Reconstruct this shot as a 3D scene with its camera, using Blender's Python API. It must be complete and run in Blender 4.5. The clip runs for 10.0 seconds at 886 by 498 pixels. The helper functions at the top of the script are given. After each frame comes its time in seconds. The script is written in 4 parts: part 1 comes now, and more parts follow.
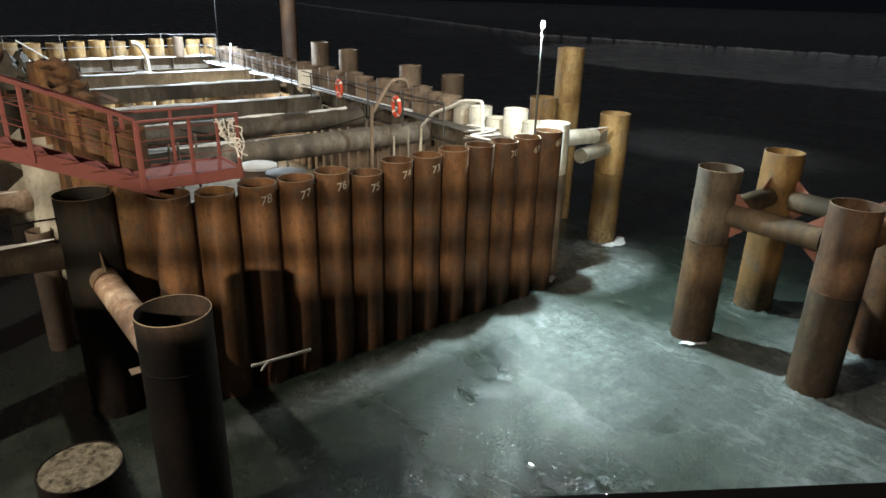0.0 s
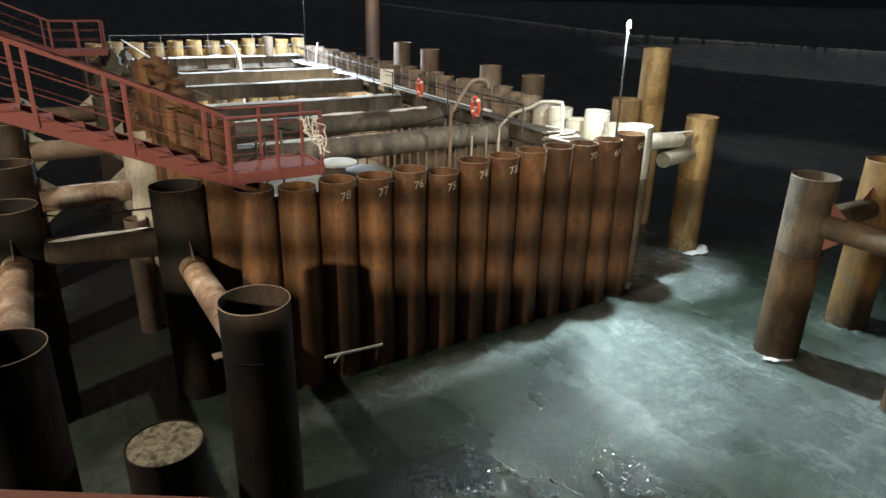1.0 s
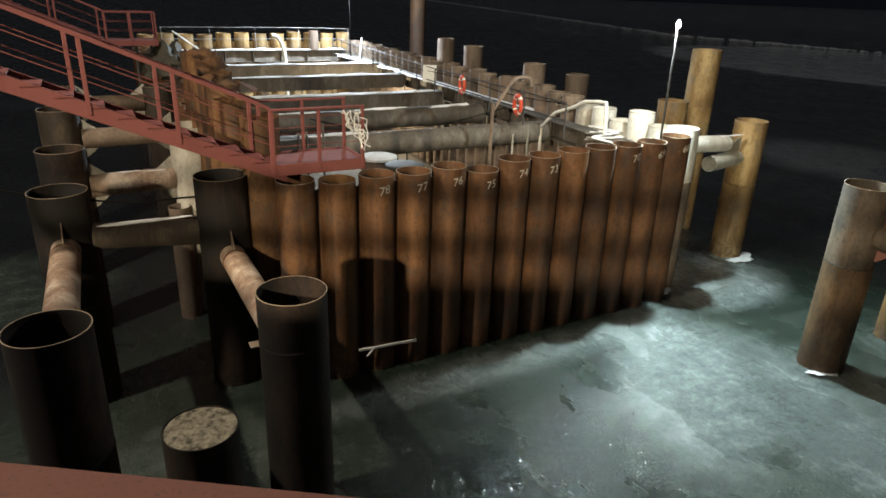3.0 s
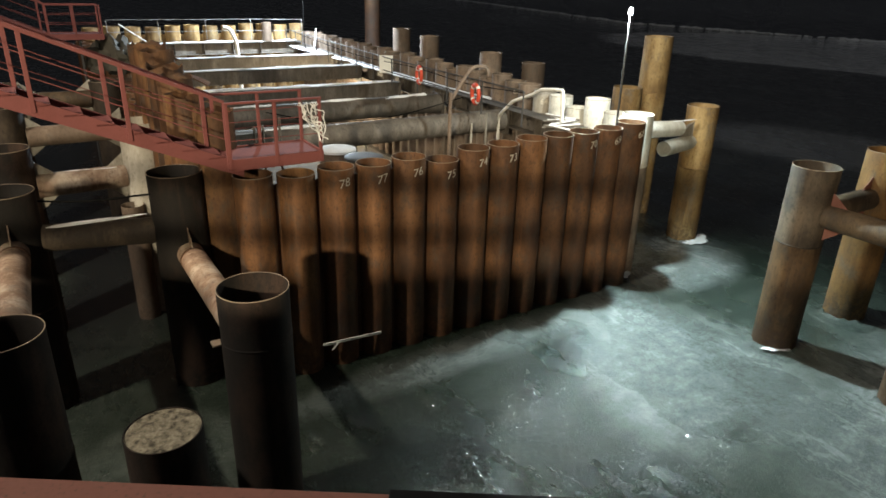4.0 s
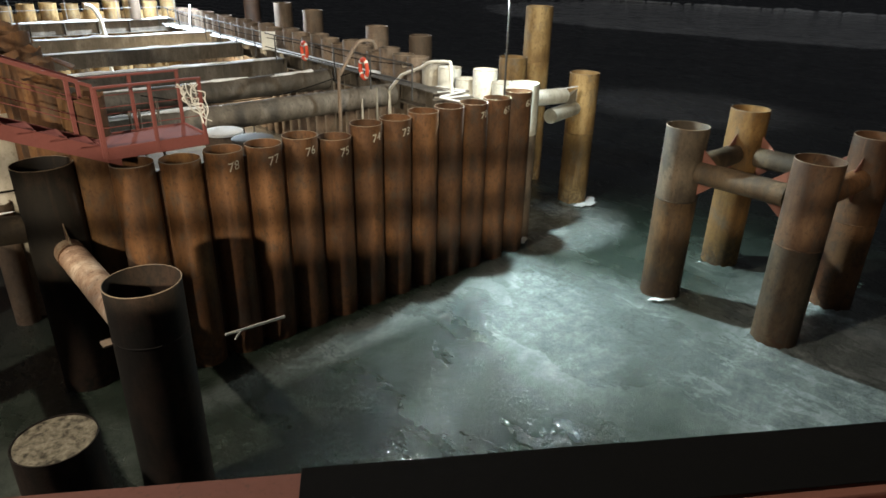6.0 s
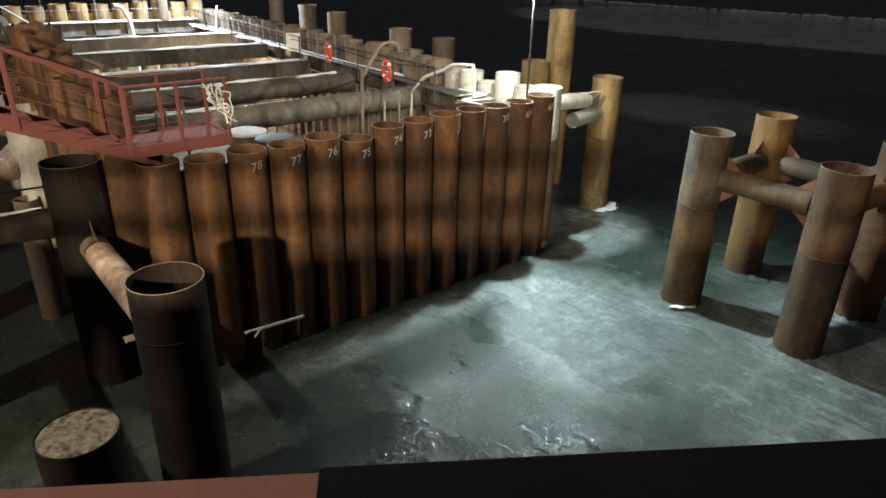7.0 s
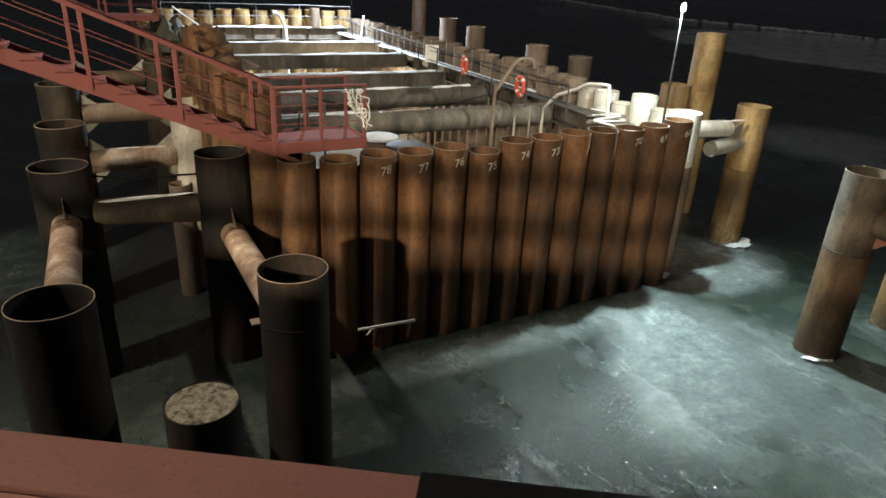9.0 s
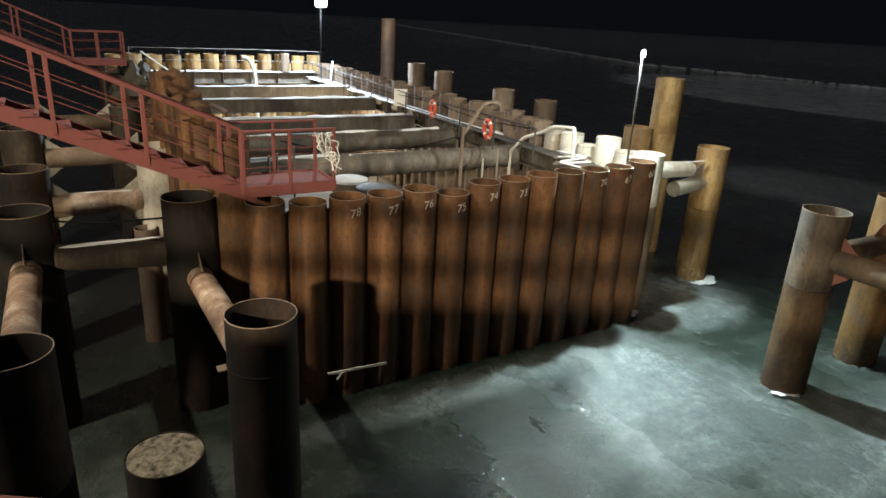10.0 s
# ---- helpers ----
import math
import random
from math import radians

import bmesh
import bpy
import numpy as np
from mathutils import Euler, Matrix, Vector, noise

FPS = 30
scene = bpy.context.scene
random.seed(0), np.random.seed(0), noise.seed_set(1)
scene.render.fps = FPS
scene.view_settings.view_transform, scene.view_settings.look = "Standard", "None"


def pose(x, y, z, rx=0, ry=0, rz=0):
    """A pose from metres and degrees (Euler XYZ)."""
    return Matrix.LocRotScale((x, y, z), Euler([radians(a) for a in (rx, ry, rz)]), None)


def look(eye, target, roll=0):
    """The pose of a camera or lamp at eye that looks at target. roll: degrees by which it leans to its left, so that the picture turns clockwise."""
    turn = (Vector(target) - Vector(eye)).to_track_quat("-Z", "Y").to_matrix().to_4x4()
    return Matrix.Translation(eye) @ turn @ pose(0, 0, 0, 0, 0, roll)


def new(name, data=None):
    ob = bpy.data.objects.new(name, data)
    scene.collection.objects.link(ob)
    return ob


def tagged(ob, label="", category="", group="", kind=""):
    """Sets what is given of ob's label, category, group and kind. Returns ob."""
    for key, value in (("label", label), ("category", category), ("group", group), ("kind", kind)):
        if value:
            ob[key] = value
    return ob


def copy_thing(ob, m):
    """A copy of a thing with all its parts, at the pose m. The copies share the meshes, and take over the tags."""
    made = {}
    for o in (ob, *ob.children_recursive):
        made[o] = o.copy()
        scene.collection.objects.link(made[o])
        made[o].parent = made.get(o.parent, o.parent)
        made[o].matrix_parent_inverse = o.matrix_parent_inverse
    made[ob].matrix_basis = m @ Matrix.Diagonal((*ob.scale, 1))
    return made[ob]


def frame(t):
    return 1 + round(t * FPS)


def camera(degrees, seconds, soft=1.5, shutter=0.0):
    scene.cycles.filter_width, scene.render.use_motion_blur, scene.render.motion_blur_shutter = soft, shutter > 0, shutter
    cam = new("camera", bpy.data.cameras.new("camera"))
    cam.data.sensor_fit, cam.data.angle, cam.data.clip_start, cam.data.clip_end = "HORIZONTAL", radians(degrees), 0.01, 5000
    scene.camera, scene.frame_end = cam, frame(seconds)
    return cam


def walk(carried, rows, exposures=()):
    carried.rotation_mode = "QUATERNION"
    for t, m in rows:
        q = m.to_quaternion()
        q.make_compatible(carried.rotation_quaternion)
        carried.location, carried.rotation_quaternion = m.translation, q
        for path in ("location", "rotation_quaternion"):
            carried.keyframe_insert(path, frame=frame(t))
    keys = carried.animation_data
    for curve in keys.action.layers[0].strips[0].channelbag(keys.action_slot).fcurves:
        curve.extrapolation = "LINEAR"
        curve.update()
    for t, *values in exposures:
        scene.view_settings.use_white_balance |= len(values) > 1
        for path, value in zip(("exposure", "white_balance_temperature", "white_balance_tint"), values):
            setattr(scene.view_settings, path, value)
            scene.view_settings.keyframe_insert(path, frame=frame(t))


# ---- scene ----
cam = camera(68.9, 10.0, soft=1.6)
ROWS = [
    (0.0, 0.000, -0.000, 8.136, -38.45, -21.14, -1.47),
    (0.5, -0.013, -0.005, 8.131, -35.26, -21.06, -1.39),
    (1.0, -0.008, 0.008, 8.141, -31.59, -21.30, -1.16),
    (1.5, 0.004, 0.047, 8.133, -29.62, -21.69, -1.33),
    (2.0, 0.002, 0.062, 8.132, -27.52, -21.74, -1.92),
    (3.5, -0.008, 0.057, 8.130, -28.70, -21.56, -1.95),
    (4.0, -0.006, 0.060, 8.126, -31.64, -22.37, -1.52),
    (4.5, 0.001, 0.048, 8.131, -32.09, -22.35, -1.32),
    (5.0, 0.009, 0.042, 8.126, -33.45, -22.23, -1.30),
    (5.5, 0.001, 0.024, 8.128, -36.42, -23.01, -1.28),
    (6.0, -0.001, -0.004, 8.126, -41.24, -24.29, -1.14),
    (7.5, -0.025, 0.011, 8.132, -38.08, -23.91, -1.70),
    (8.0, -0.035, 0.030, 8.128, -36.69, -23.60, -2.04),
    (8.5, -0.003, 0.058, 8.108, -31.68, -23.28, -2.21),
    (9.0, -0.052, 0.040, 8.118, -27.66, -23.27, -2.74),
    (9.5, -0.044, 0.048, 8.137, -27.95, -22.10, -3.05),
    (10.0, -0.044, 0.036, 8.141, -30.34, -19.55, -3.01),
]
walk(cam, [(t, pose(x, y, z, 90 + pitch, roll, yaw)) for t, x, y, z, yaw, pitch, roll in ROWS])

# ---- night sky and lamps ----
world = bpy.data.worlds.new("night")
world.use_nodes = True
# overhead fill glow, added to lift far snow and dark parts; dark towards the horizon
sky = world.node_tree
ray_dir = sky.nodes.new("ShaderNodeTexCoord")
split = sky.nodes.new("ShaderNodeSeparateXYZ")
glow = sky.nodes.new("ShaderNodeValToRGB")
glow.color_ramp.elements[0].position, glow.color_ramp.elements[0].color = 0.05, (0.05, 0.058, 0.075, 1)
glow.color_ramp.elements[1].position, glow.color_ramp.elements[1].color = 0.75, (1.0, 1.0, 1.02, 1)
sky.links.new(ray_dir.outputs["Generated"], split.inputs[0])
sky.links.new(split.outputs[2], glow.inputs[0])
sky.links.new(glow.outputs[0], sky.nodes["Background"].inputs[0])
sky.nodes["Background"].inputs[1].default_value = 0.060
scene.world = world


def lamp(name, kind, where, power, colour, size, target=None):
    data = bpy.data.lights.new(name, kind)
    data.energy, data.color = power, colour
    data.shadow_soft_size = size
    ob = new(name, data)
    ob.matrix_world = look(where, target) if target else Matrix.Translation(where)
    return ob


POLE = Vector((13.22, 12.40, 7.52))
FLOOD = Vector((14.30, 38.8, 8.72))
DECK = Vector((-11.2, -8.95, 11.4))
HEAD = POLE + Vector((-0.02, 0.03, -0.06))
ice_lamp = lamp("pole_light", "SPOT", HEAD, 11300, (0.75, 0.98, 1.0), 0.09, (13.8, 7.0, 0))
ice_lamp.data.spot_size, ice_lamp.data.spot_blend = radians(120), 1.0
lamp("pole_glow", "POINT", HEAD + Vector((0, 0.01, -0.01)), 1500, (0.95, 0.98, 0.88), 0.06)
# added lamp without a visible source; brightens the lower pit wall
PIT = Vector((12.9, 31.6, 2.75))
lamp("pit_light", "POINT", PIT, 1500, (1.0, 0.84, 0.56), 0.08)
lamp("flood_light", "POINT", FLOOD + Vector((-0.1, -0.3, -0.05)), 12000, (0.74, 0.88, 1.0), 0.15)
deck_lamp = lamp("deck_light", "SPOT", DECK, 29500, (1.0, 0.85, 0.59), 0.32, (6.6, 12.0, 3.2))
deck_lamp.data.spot_size, deck_lamp.data.spot_blend = radians(64), 1.0
CRANE = Vector((-12.0, 10.3, 21.2))
lamp("crane_light", "POINT", CRANE, 17000, (1.0, 0.87, 0.70), 0.25)

# ---- materials ----


class Nodes:
    """A small builder for node materials."""

    def __init__(self, name):
        self.m = bpy.data.materials.new(name)
        self.m.use_nodes = True
        self.t = self.m.node_tree
        self.b = self.t.nodes["Principled BSDF"]
        self.pos = self.add("ShaderNodeNewGeometry").outputs["Position"]
        self.rnd = self.add("ShaderNodeObjectInfo").outputs["Random"]

    def add(self, kind, **inputs):
        n = self.t.nodes.new(kind)
        for k, v in inputs.items():
            self.put(n.inputs[k.replace("_", " ")], v)
        return n

    def put(self, socket, v):
        if isinstance(v, bpy.types.NodeSocket):
            self.t.links.new(v, socket)
        else:
            socket.default_value = v

    def noise(self, scale, stretch=(1, 1, 1), detail=5, rough=0.6, shift=True):
        mp = self.add("ShaderNodeMapping")
        self.put(mp.inputs["Vector"], self.pos)
        mp.inputs["Scale"].default_value = stretch
        n = self.add("ShaderNodeTexNoise", Scale=scale, Detail=detail, Roughness=rough)
        n.noise_dimensions = "4D"
        self.put(n.inputs["Vector"], mp.outputs[0])
        if shift:
            mul = self.math("MULTIPLY", self.rnd, 37.0)
            self.put(n.inputs["W"], mul)
        return n.outputs["Fac"]

    def math(self, op, a, b=0.5, c=0.5):
        n = self.t.nodes.new("ShaderNodeMath")
        n.operation = op
        for s, v in zip(n.inputs, (a, b, c)):
            self.put(s, v)
        return n.outputs[0]

    def ramp(self, fac, *stops):
        n = self.t.nodes.new("ShaderNodeValToRGB")
        self.put(n.inputs[0], fac)
        e = n.color_ramp.elements
        while len(e) < len(stops):
            e.new(0.5)
        for el, (p, c) in zip(e, stops):
            el.position = p
            el.color = (*c, 1) if len(c) == 3 else c
        return n.outputs[0]

    def step(self, fac, lo, hi):
        n = self.t.nodes.new("ShaderNodeMapRange")
        n.interpolation_type = "SMOOTHSTEP"
        for s, v in zip(n.inputs, (fac, lo, hi, 0.0, 1.0)):
            self.put(s, v)
        return n.outputs[0]

    def mix(self, fac, a, b, blend="MIX"):
        n = self.t.nodes.new("ShaderNodeMix")
        n.data_type, n.blend_type = "RGBA", blend
        self.put(n.inputs[0], fac)
        for s, v in ((n.inputs[6], a), (n.inputs[7], b)):
            self.put(s, v if isinstance(v, bpy.types.NodeSocket) else (*v, 1))
        return n.outputs[2]

    def height(self):
        n = self.t.nodes.new("ShaderNodeSeparateXYZ")
        self.put(n.inputs[0], self.pos)
        return n.outputs[2]

    def bump(self, h, strength, dist):
        n = self.add("ShaderNodeBump", Strength=strength, Distance=dist)
        self.put(n.inputs["Height"], h)
        self.put(self.b.inputs["Normal"], n.outputs[0])

    def done(self, colour, rough, metal=0.0):
        self.put(self.b.inputs["Base Color"], colour if isinstance(colour, bpy.types.NodeSocket) else (*colour, 1))
        self.put(self.b.inputs["Roughness"], rough)
        self.put(self.b.inputs["Metallic"], metal)
        return self.m


def rusty(name, dark, mid, light, scab=0.6, rough=0.72):
    """Weathered steel: mill scale, rust streaks running down, scabs of heavy rust near the water line."""
    n = Nodes(name)
    big = n.noise(1.1, (1, 1, 0.5), 4)
    streak = n.noise(3.4, (1, 1, 0.16), 6, 0.68)
    fine = n.noise(42.0, (1, 1, 1), 6, 0.7)
    tone = n.math("ADD", n.math("MULTIPLY", big, 0.68), n.math("MULTIPLY", streak, 0.32))
    col = n.ramp(tone, (0.36, dark), (0.50, mid), (0.62, light))
    col = n.mix(n.math("MULTIPLY", n.step(fine, 0.5, 0.68), 0.3), col, tuple(0.55 * c for c in dark))
    grey = sum(mid) / 3
    blotch = n.math("MULTIPLY", n.step(n.noise(2.6, (1, 1, 0.6), 6, 0.7), 0.50, 0.64), 0.55)
    col = n.mix(blotch, col, (0.75 * grey + 0.25 * dark[0], 0.72 * grey + 0.2 * dark[1], 0.62 * grey + 0.2 * dark[2]))
    flake = n.math("MULTIPLY", n.step(n.noise(13.0, (1, 1, 0.7), 7, 0.75), 0.51, 0.62), 0.5)
    col = n.mix(flake, col, tuple(0.8 * c for c in dark))
    drip = n.math("MULTIPLY", n.step(n.noise(9.0, (1, 1, 0.05), 4, 0.6), 0.56, 0.74), 0.22)
    col = n.mix(drip, col, tuple(1.35 * c for c in light))
    low = n.math("SUBTRACT", 1.0, n.step(n.math("ADD", n.height(), n.math("MULTIPLY", n.noise(3.0), 0.9)), 0.6, 1.6))
    blot = n.math("MULTIPLY", low, n.step(n.noise(9.0), 0.42, 0.6))
    col = n.mix(n.math("MULTIPLY", blot, scab), col, (0.055, 0.028, 0.015))
    hue = n.add("ShaderNodeHueSaturation", Color=col)
    n.put(hue.inputs["Value"], n.math("MULTIPLY_ADD", n.rnd, 0.5, 0.75))
    n.bump(n.math("ADD", fine, n.math("MULTIPLY", streak, 0.7)), 0.35, 0.012)
    return n.done(hue.outputs[0], n.math("MULTIPLY_ADD", fine, 0.3, rough - 0.15), 0.15)


RUST = rusty("rusty_brown_steel", (0.040, 0.018, 0.008), (0.106, 0.047, 0.019), (0.195, 0.092, 0.038))
ORANGE = rusty("bright_orange_rust", (0.042, 0.019, 0.008), (0.118, 0.052, 0.019), (0.22, 0.114, 0.046))
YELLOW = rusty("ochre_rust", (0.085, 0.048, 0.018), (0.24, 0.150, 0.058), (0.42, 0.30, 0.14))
# near-black: the shade on the near piles is put into this colour
SHADED_SCALE = rusty("shaded_mill_scale", (0.004, 0.003, 0.003), (0.010, 0.007, 0.005), (0.046, 0.025, 0.016), 0.6, 0.85)
GREYRUST = rusty("grey_brown_steel", (0.085, 0.062, 0.046), (0.165, 0.120, 0.088), (0.26, 0.20, 0.155), 0.4)
# pipes and tubes nearest the pole lamp: its glare is put into the colour
LAMP_WHITE = rusty("lamplit_white_steel", (0.40, 0.39, 0.34), (0.62, 0.62, 0.56), (0.78, 0.78, 0.74), 0.2)
PALE = rusty("frosted_pale_steel", (0.17, 0.15, 0.12), (0.29, 0.27, 0.23), (0.42, 0.40, 0.36), 0.3)
GREYDARK = rusty("dark_brown_steel", (0.014, 0.010, 0.007), (0.036, 0.026, 0.018), (0.100, 0.074, 0.050), 0.2)
TAN = rusty("tan_ochre_steel", (0.026, 0.014, 0.007), (0.085, 0.047, 0.020), (0.19, 0.118, 0.055), 0.95)
OCHRE = rusty("orange_ochre_steel", (0.055, 0.026, 0.008), (0.155, 0.080, 0.022), (0.28, 0.165, 0.058), 0.9)
BROWN = rusty("olive_brown_steel", (0.026, 0.016, 0.009), (0.066, 0.043, 0.024), (0.130, 0.090, 0.052), 0.95)
REDBROWN = rusty("red_brown_steel", (0.032, 0.015, 0.008), (0.076, 0.037, 0.018), (0.140, 0.076, 0.038), 0.3)
TUBEPALE = rusty("pink_white_blotched_steel", (0.11, 0.055, 0.032), (0.30, 0.205, 0.145), (0.60, 0.51, 0.41), 0.2)
BEAMST = rusty("dull_brown_beam_steel", (0.050, 0.042, 0.034), (0.105, 0.090, 0.074), (0.19, 0.168, 0.145), 0.0)


def painted(name, base, worn, amount=0.35, rough=0.6):
    n = Nodes(name)
    fine, big = n.noise(30.0, detail=6), n.noise(2.5)
    col = n.mix(n.math("MULTIPLY", n.step(fine, 0.55, 0.72), amount), base, worn)
    col = n.mix(n.math("MULTIPLY", n.step(big, 0.35, 0.7), 0.35), col, tuple(c * 0.62 for c in base))
    n.bump(fine, 0.2, 0.004)
    return n.done(col, n.math("MULTIPLY_ADD", fine, 0.3, rough - 0.1))


REDPAINT = painted("red_oxide_paint", (0.19, 0.057, 0.052), (0.10, 0.047, 0.038), 0.5, 0.8)
PRIMER = painted("pale_red_primer", (0.20, 0.080, 0.056), (0.11, 0.058, 0.038))
DECKRED = painted("worn_deck_paint", (0.15, 0.056, 0.038), (0.065, 0.038, 0.027), 0.75, 0.75)
WHITEPAINT = painted("worn_white_paint", (0.72, 0.72, 0.68), (0.35, 0.28, 0.20))
CHALK = painted("white_chalk_paint", (0.58, 0.54, 0.46), (0.20, 0.13, 0.08), 0.7, 0.8)
BUOYRED = painted("orange_red_plastic", (0.62, 0.075, 0.035), (0.40, 0.10, 0.06), 0.2)
DARKSTEEL = painted("dark_grey_steel", (0.045, 0.045, 0.045), (0.10, 0.06, 0.04))
# rubber of the cables; also the painted shade on the deck edge, so almost sheenless
RUBBER_AND_SHADE = painted("black_rubber_and_shade", (0.004, 0.004, 0.004), (0.010, 0.010, 0.010), 0.3, 0.9)
RUBBER_AND_SHADE.node_tree.nodes["Principled BSDF"].inputs["Specular IOR Level"].default_value = 0.1
ROPE = painted("pale_grey_rope", (0.78, 0.77, 0.75), (0.25, 0.22, 0.18), 0.4, 0.9)
TARP = painted("grey_green_tarpaulin", (0.075, 0.068, 0.050), (0.17, 0.16, 0.14), 0.4, 0.8)


def concrete_material():
    n = Nodes("rough_crumbled_concrete")
    a, b = n.noise(9.0, detail=8, rough=0.7), n.noise(45.0, detail=5)
    col = n.ramp(a, (0.38, (0.035, 0.03, 0.02)), (0.48, (0.175, 0.155, 0.11)), (0.62, (0.33, 0.30, 0.225)))
    col = n.mix(n.math("MULTIPLY", n.step(b, 0.52, 0.66), 0.45), col, (0.10, 0.085, 0.06))
    n.bump(n.math("ADD", a, n.math("MULTIPLY", b, 0.5)), 0.6, 0.03)
    return n.done(col, 0.92)


def snow_material():
    n = Nodes("old_snow")
    a, b = n.noise(3.0), n.noise(60.0)
    col = n.ramp(a, (0.3, (0.62, 0.64, 0.66)), (0.65, (0.82, 0.84, 0.86)))
    n.bump(n.math("ADD", a, n.math("MULTIPLY", b, 0.4)), 0.5, 0.02)
    return n.done(col, 0.75)


def ice_material():
    """Grey-green river ice: lamplight painted into drifted snow near the works, its falloff as dark ice beyond, far
    wind-packed snow, glinting grains.
    """
    n = Nodes("frosted_river_ice")
    warp = n.add("ShaderNodeTexNoise", Scale=0.22, Detail=3.0)
    n.put(warp.inputs["Vector"], n.pos)
    bend = n.t.nodes.new("ShaderNodeVectorMath")
    bend.operation = "MULTIPLY_ADD"
    n.put(bend.inputs[0], warp.outputs["Color"])
    bend.inputs[1].default_value = (2.2, 2.2, 0.0)
    n.put(bend.inputs[2], n.pos)
    straight, n.pos = n.pos, bend.outputs[0]
    drift = n.noise(0.40, (1.0, 0.45, 1), 8, 0.68, False)
    swirl = n.noise(1.6, (0.35, 1.4, 1), 7, 0.7, False)
    n.pos = straight
    grain = n.noise(26.0, (1, 1, 1), 5, 0.75, False)
    spark = n.noise(15.0, (1, 1, 1), 2, 0.5, False)
    broad = n.noise(0.11, (1, 1, 1), 6, 0.6, False)

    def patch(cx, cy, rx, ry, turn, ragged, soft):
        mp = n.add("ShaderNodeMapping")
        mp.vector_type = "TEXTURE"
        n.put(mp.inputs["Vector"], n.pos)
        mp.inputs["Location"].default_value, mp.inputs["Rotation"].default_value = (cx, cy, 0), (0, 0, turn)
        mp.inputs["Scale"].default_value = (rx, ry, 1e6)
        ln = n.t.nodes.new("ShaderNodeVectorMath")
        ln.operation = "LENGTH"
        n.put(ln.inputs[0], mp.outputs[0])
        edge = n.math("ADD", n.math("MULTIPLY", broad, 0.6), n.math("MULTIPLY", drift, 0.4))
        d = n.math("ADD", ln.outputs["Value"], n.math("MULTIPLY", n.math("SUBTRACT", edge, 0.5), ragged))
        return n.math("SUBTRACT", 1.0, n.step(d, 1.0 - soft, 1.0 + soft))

    mottle = n.noise(2.3, (1, 1, 1), 8, 0.72, False)
    speck = n.noise(9.0, (1, 1, 1), 6, 0.75, False)
    tone = n.math("ADD", n.math("ADD", n.math("MULTIPLY", drift, 0.34), n.math("MULTIPLY", swirl, 0.18)),
                  n.math("ADD", n.math("MULTIPLY", mottle, 0.28), n.math("MULTIPLY", speck, 0.20)))
    # clear green ice under ragged snow drifts, paler where the lamps' pool is painted in
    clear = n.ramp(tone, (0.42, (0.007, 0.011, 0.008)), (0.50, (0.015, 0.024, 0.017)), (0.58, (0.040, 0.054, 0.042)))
    lit_dust = n.ramp(tone, (0.42, (0.075, 0.092, 0.088)), (0.50, (0.185, 0.212, 0.208)), (0.58, (0.42, 0.455, 0.455)))
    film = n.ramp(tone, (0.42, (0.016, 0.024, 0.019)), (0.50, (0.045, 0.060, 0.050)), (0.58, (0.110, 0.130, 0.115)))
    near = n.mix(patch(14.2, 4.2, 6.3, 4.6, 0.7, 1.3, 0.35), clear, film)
    near = n.mix(patch(11.3, 8.9, 3.2, 1.35, 0.95, 1.3, 0.5), near, lit_dust)
    near = n.mix(n.math("MULTIPLY", patch(12.7, 7.2, 2.8, 1.3, 1.25, 1.4, 0.5), 0.6), near, lit_dust)
    near = n.mix(patch(16.6, 12.4, 2.3, 1.7, 0.3, 1.4, 0.4), near, lit_dust)
    near = n.mix(n.math("MULTIPLY", patch(8.0, 11.0, 4.6, 0.6, 0.04, 1.4, 0.5), 0.45), near, lit_dust)
    near = n.mix(n.math("MULTIPLY", patch(14.0, 3.2, 4.6, 2.2, 0.5, 1.3, 0.5), 0.9), near, lit_dust)
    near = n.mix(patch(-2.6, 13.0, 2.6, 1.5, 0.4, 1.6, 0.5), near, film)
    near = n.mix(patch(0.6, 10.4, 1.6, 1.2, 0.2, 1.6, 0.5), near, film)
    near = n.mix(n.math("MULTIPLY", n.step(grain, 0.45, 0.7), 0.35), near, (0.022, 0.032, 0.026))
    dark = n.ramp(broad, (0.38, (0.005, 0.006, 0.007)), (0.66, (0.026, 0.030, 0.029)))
    # dark outside the works: the lamps' falloff is put into the ice colour
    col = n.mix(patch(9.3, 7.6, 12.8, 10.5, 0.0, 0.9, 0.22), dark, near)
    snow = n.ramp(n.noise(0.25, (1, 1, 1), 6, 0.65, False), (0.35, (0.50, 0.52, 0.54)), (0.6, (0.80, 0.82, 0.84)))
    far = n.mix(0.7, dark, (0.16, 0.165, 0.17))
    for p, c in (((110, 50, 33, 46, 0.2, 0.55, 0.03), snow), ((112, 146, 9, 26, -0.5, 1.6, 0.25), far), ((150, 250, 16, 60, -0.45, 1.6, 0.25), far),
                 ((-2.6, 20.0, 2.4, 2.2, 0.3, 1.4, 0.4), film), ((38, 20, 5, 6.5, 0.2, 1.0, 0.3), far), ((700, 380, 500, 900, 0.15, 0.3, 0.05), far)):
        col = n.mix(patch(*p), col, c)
    n.bump(n.math("ADD", grain, n.math("ADD", n.math("MULTIPLY", speck, 1.6), spark)), 0.7, 0.03)
    # frost grains under a glassy skin: small faces, each tipped its own way, a few of them steeply
    cell = n.add("ShaderNodeTexVoronoi", Scale=80.0)
    n.put(cell.inputs["Vector"], n.pos)
    rgb = n.t.nodes.new("ShaderNodeSeparateXYZ")
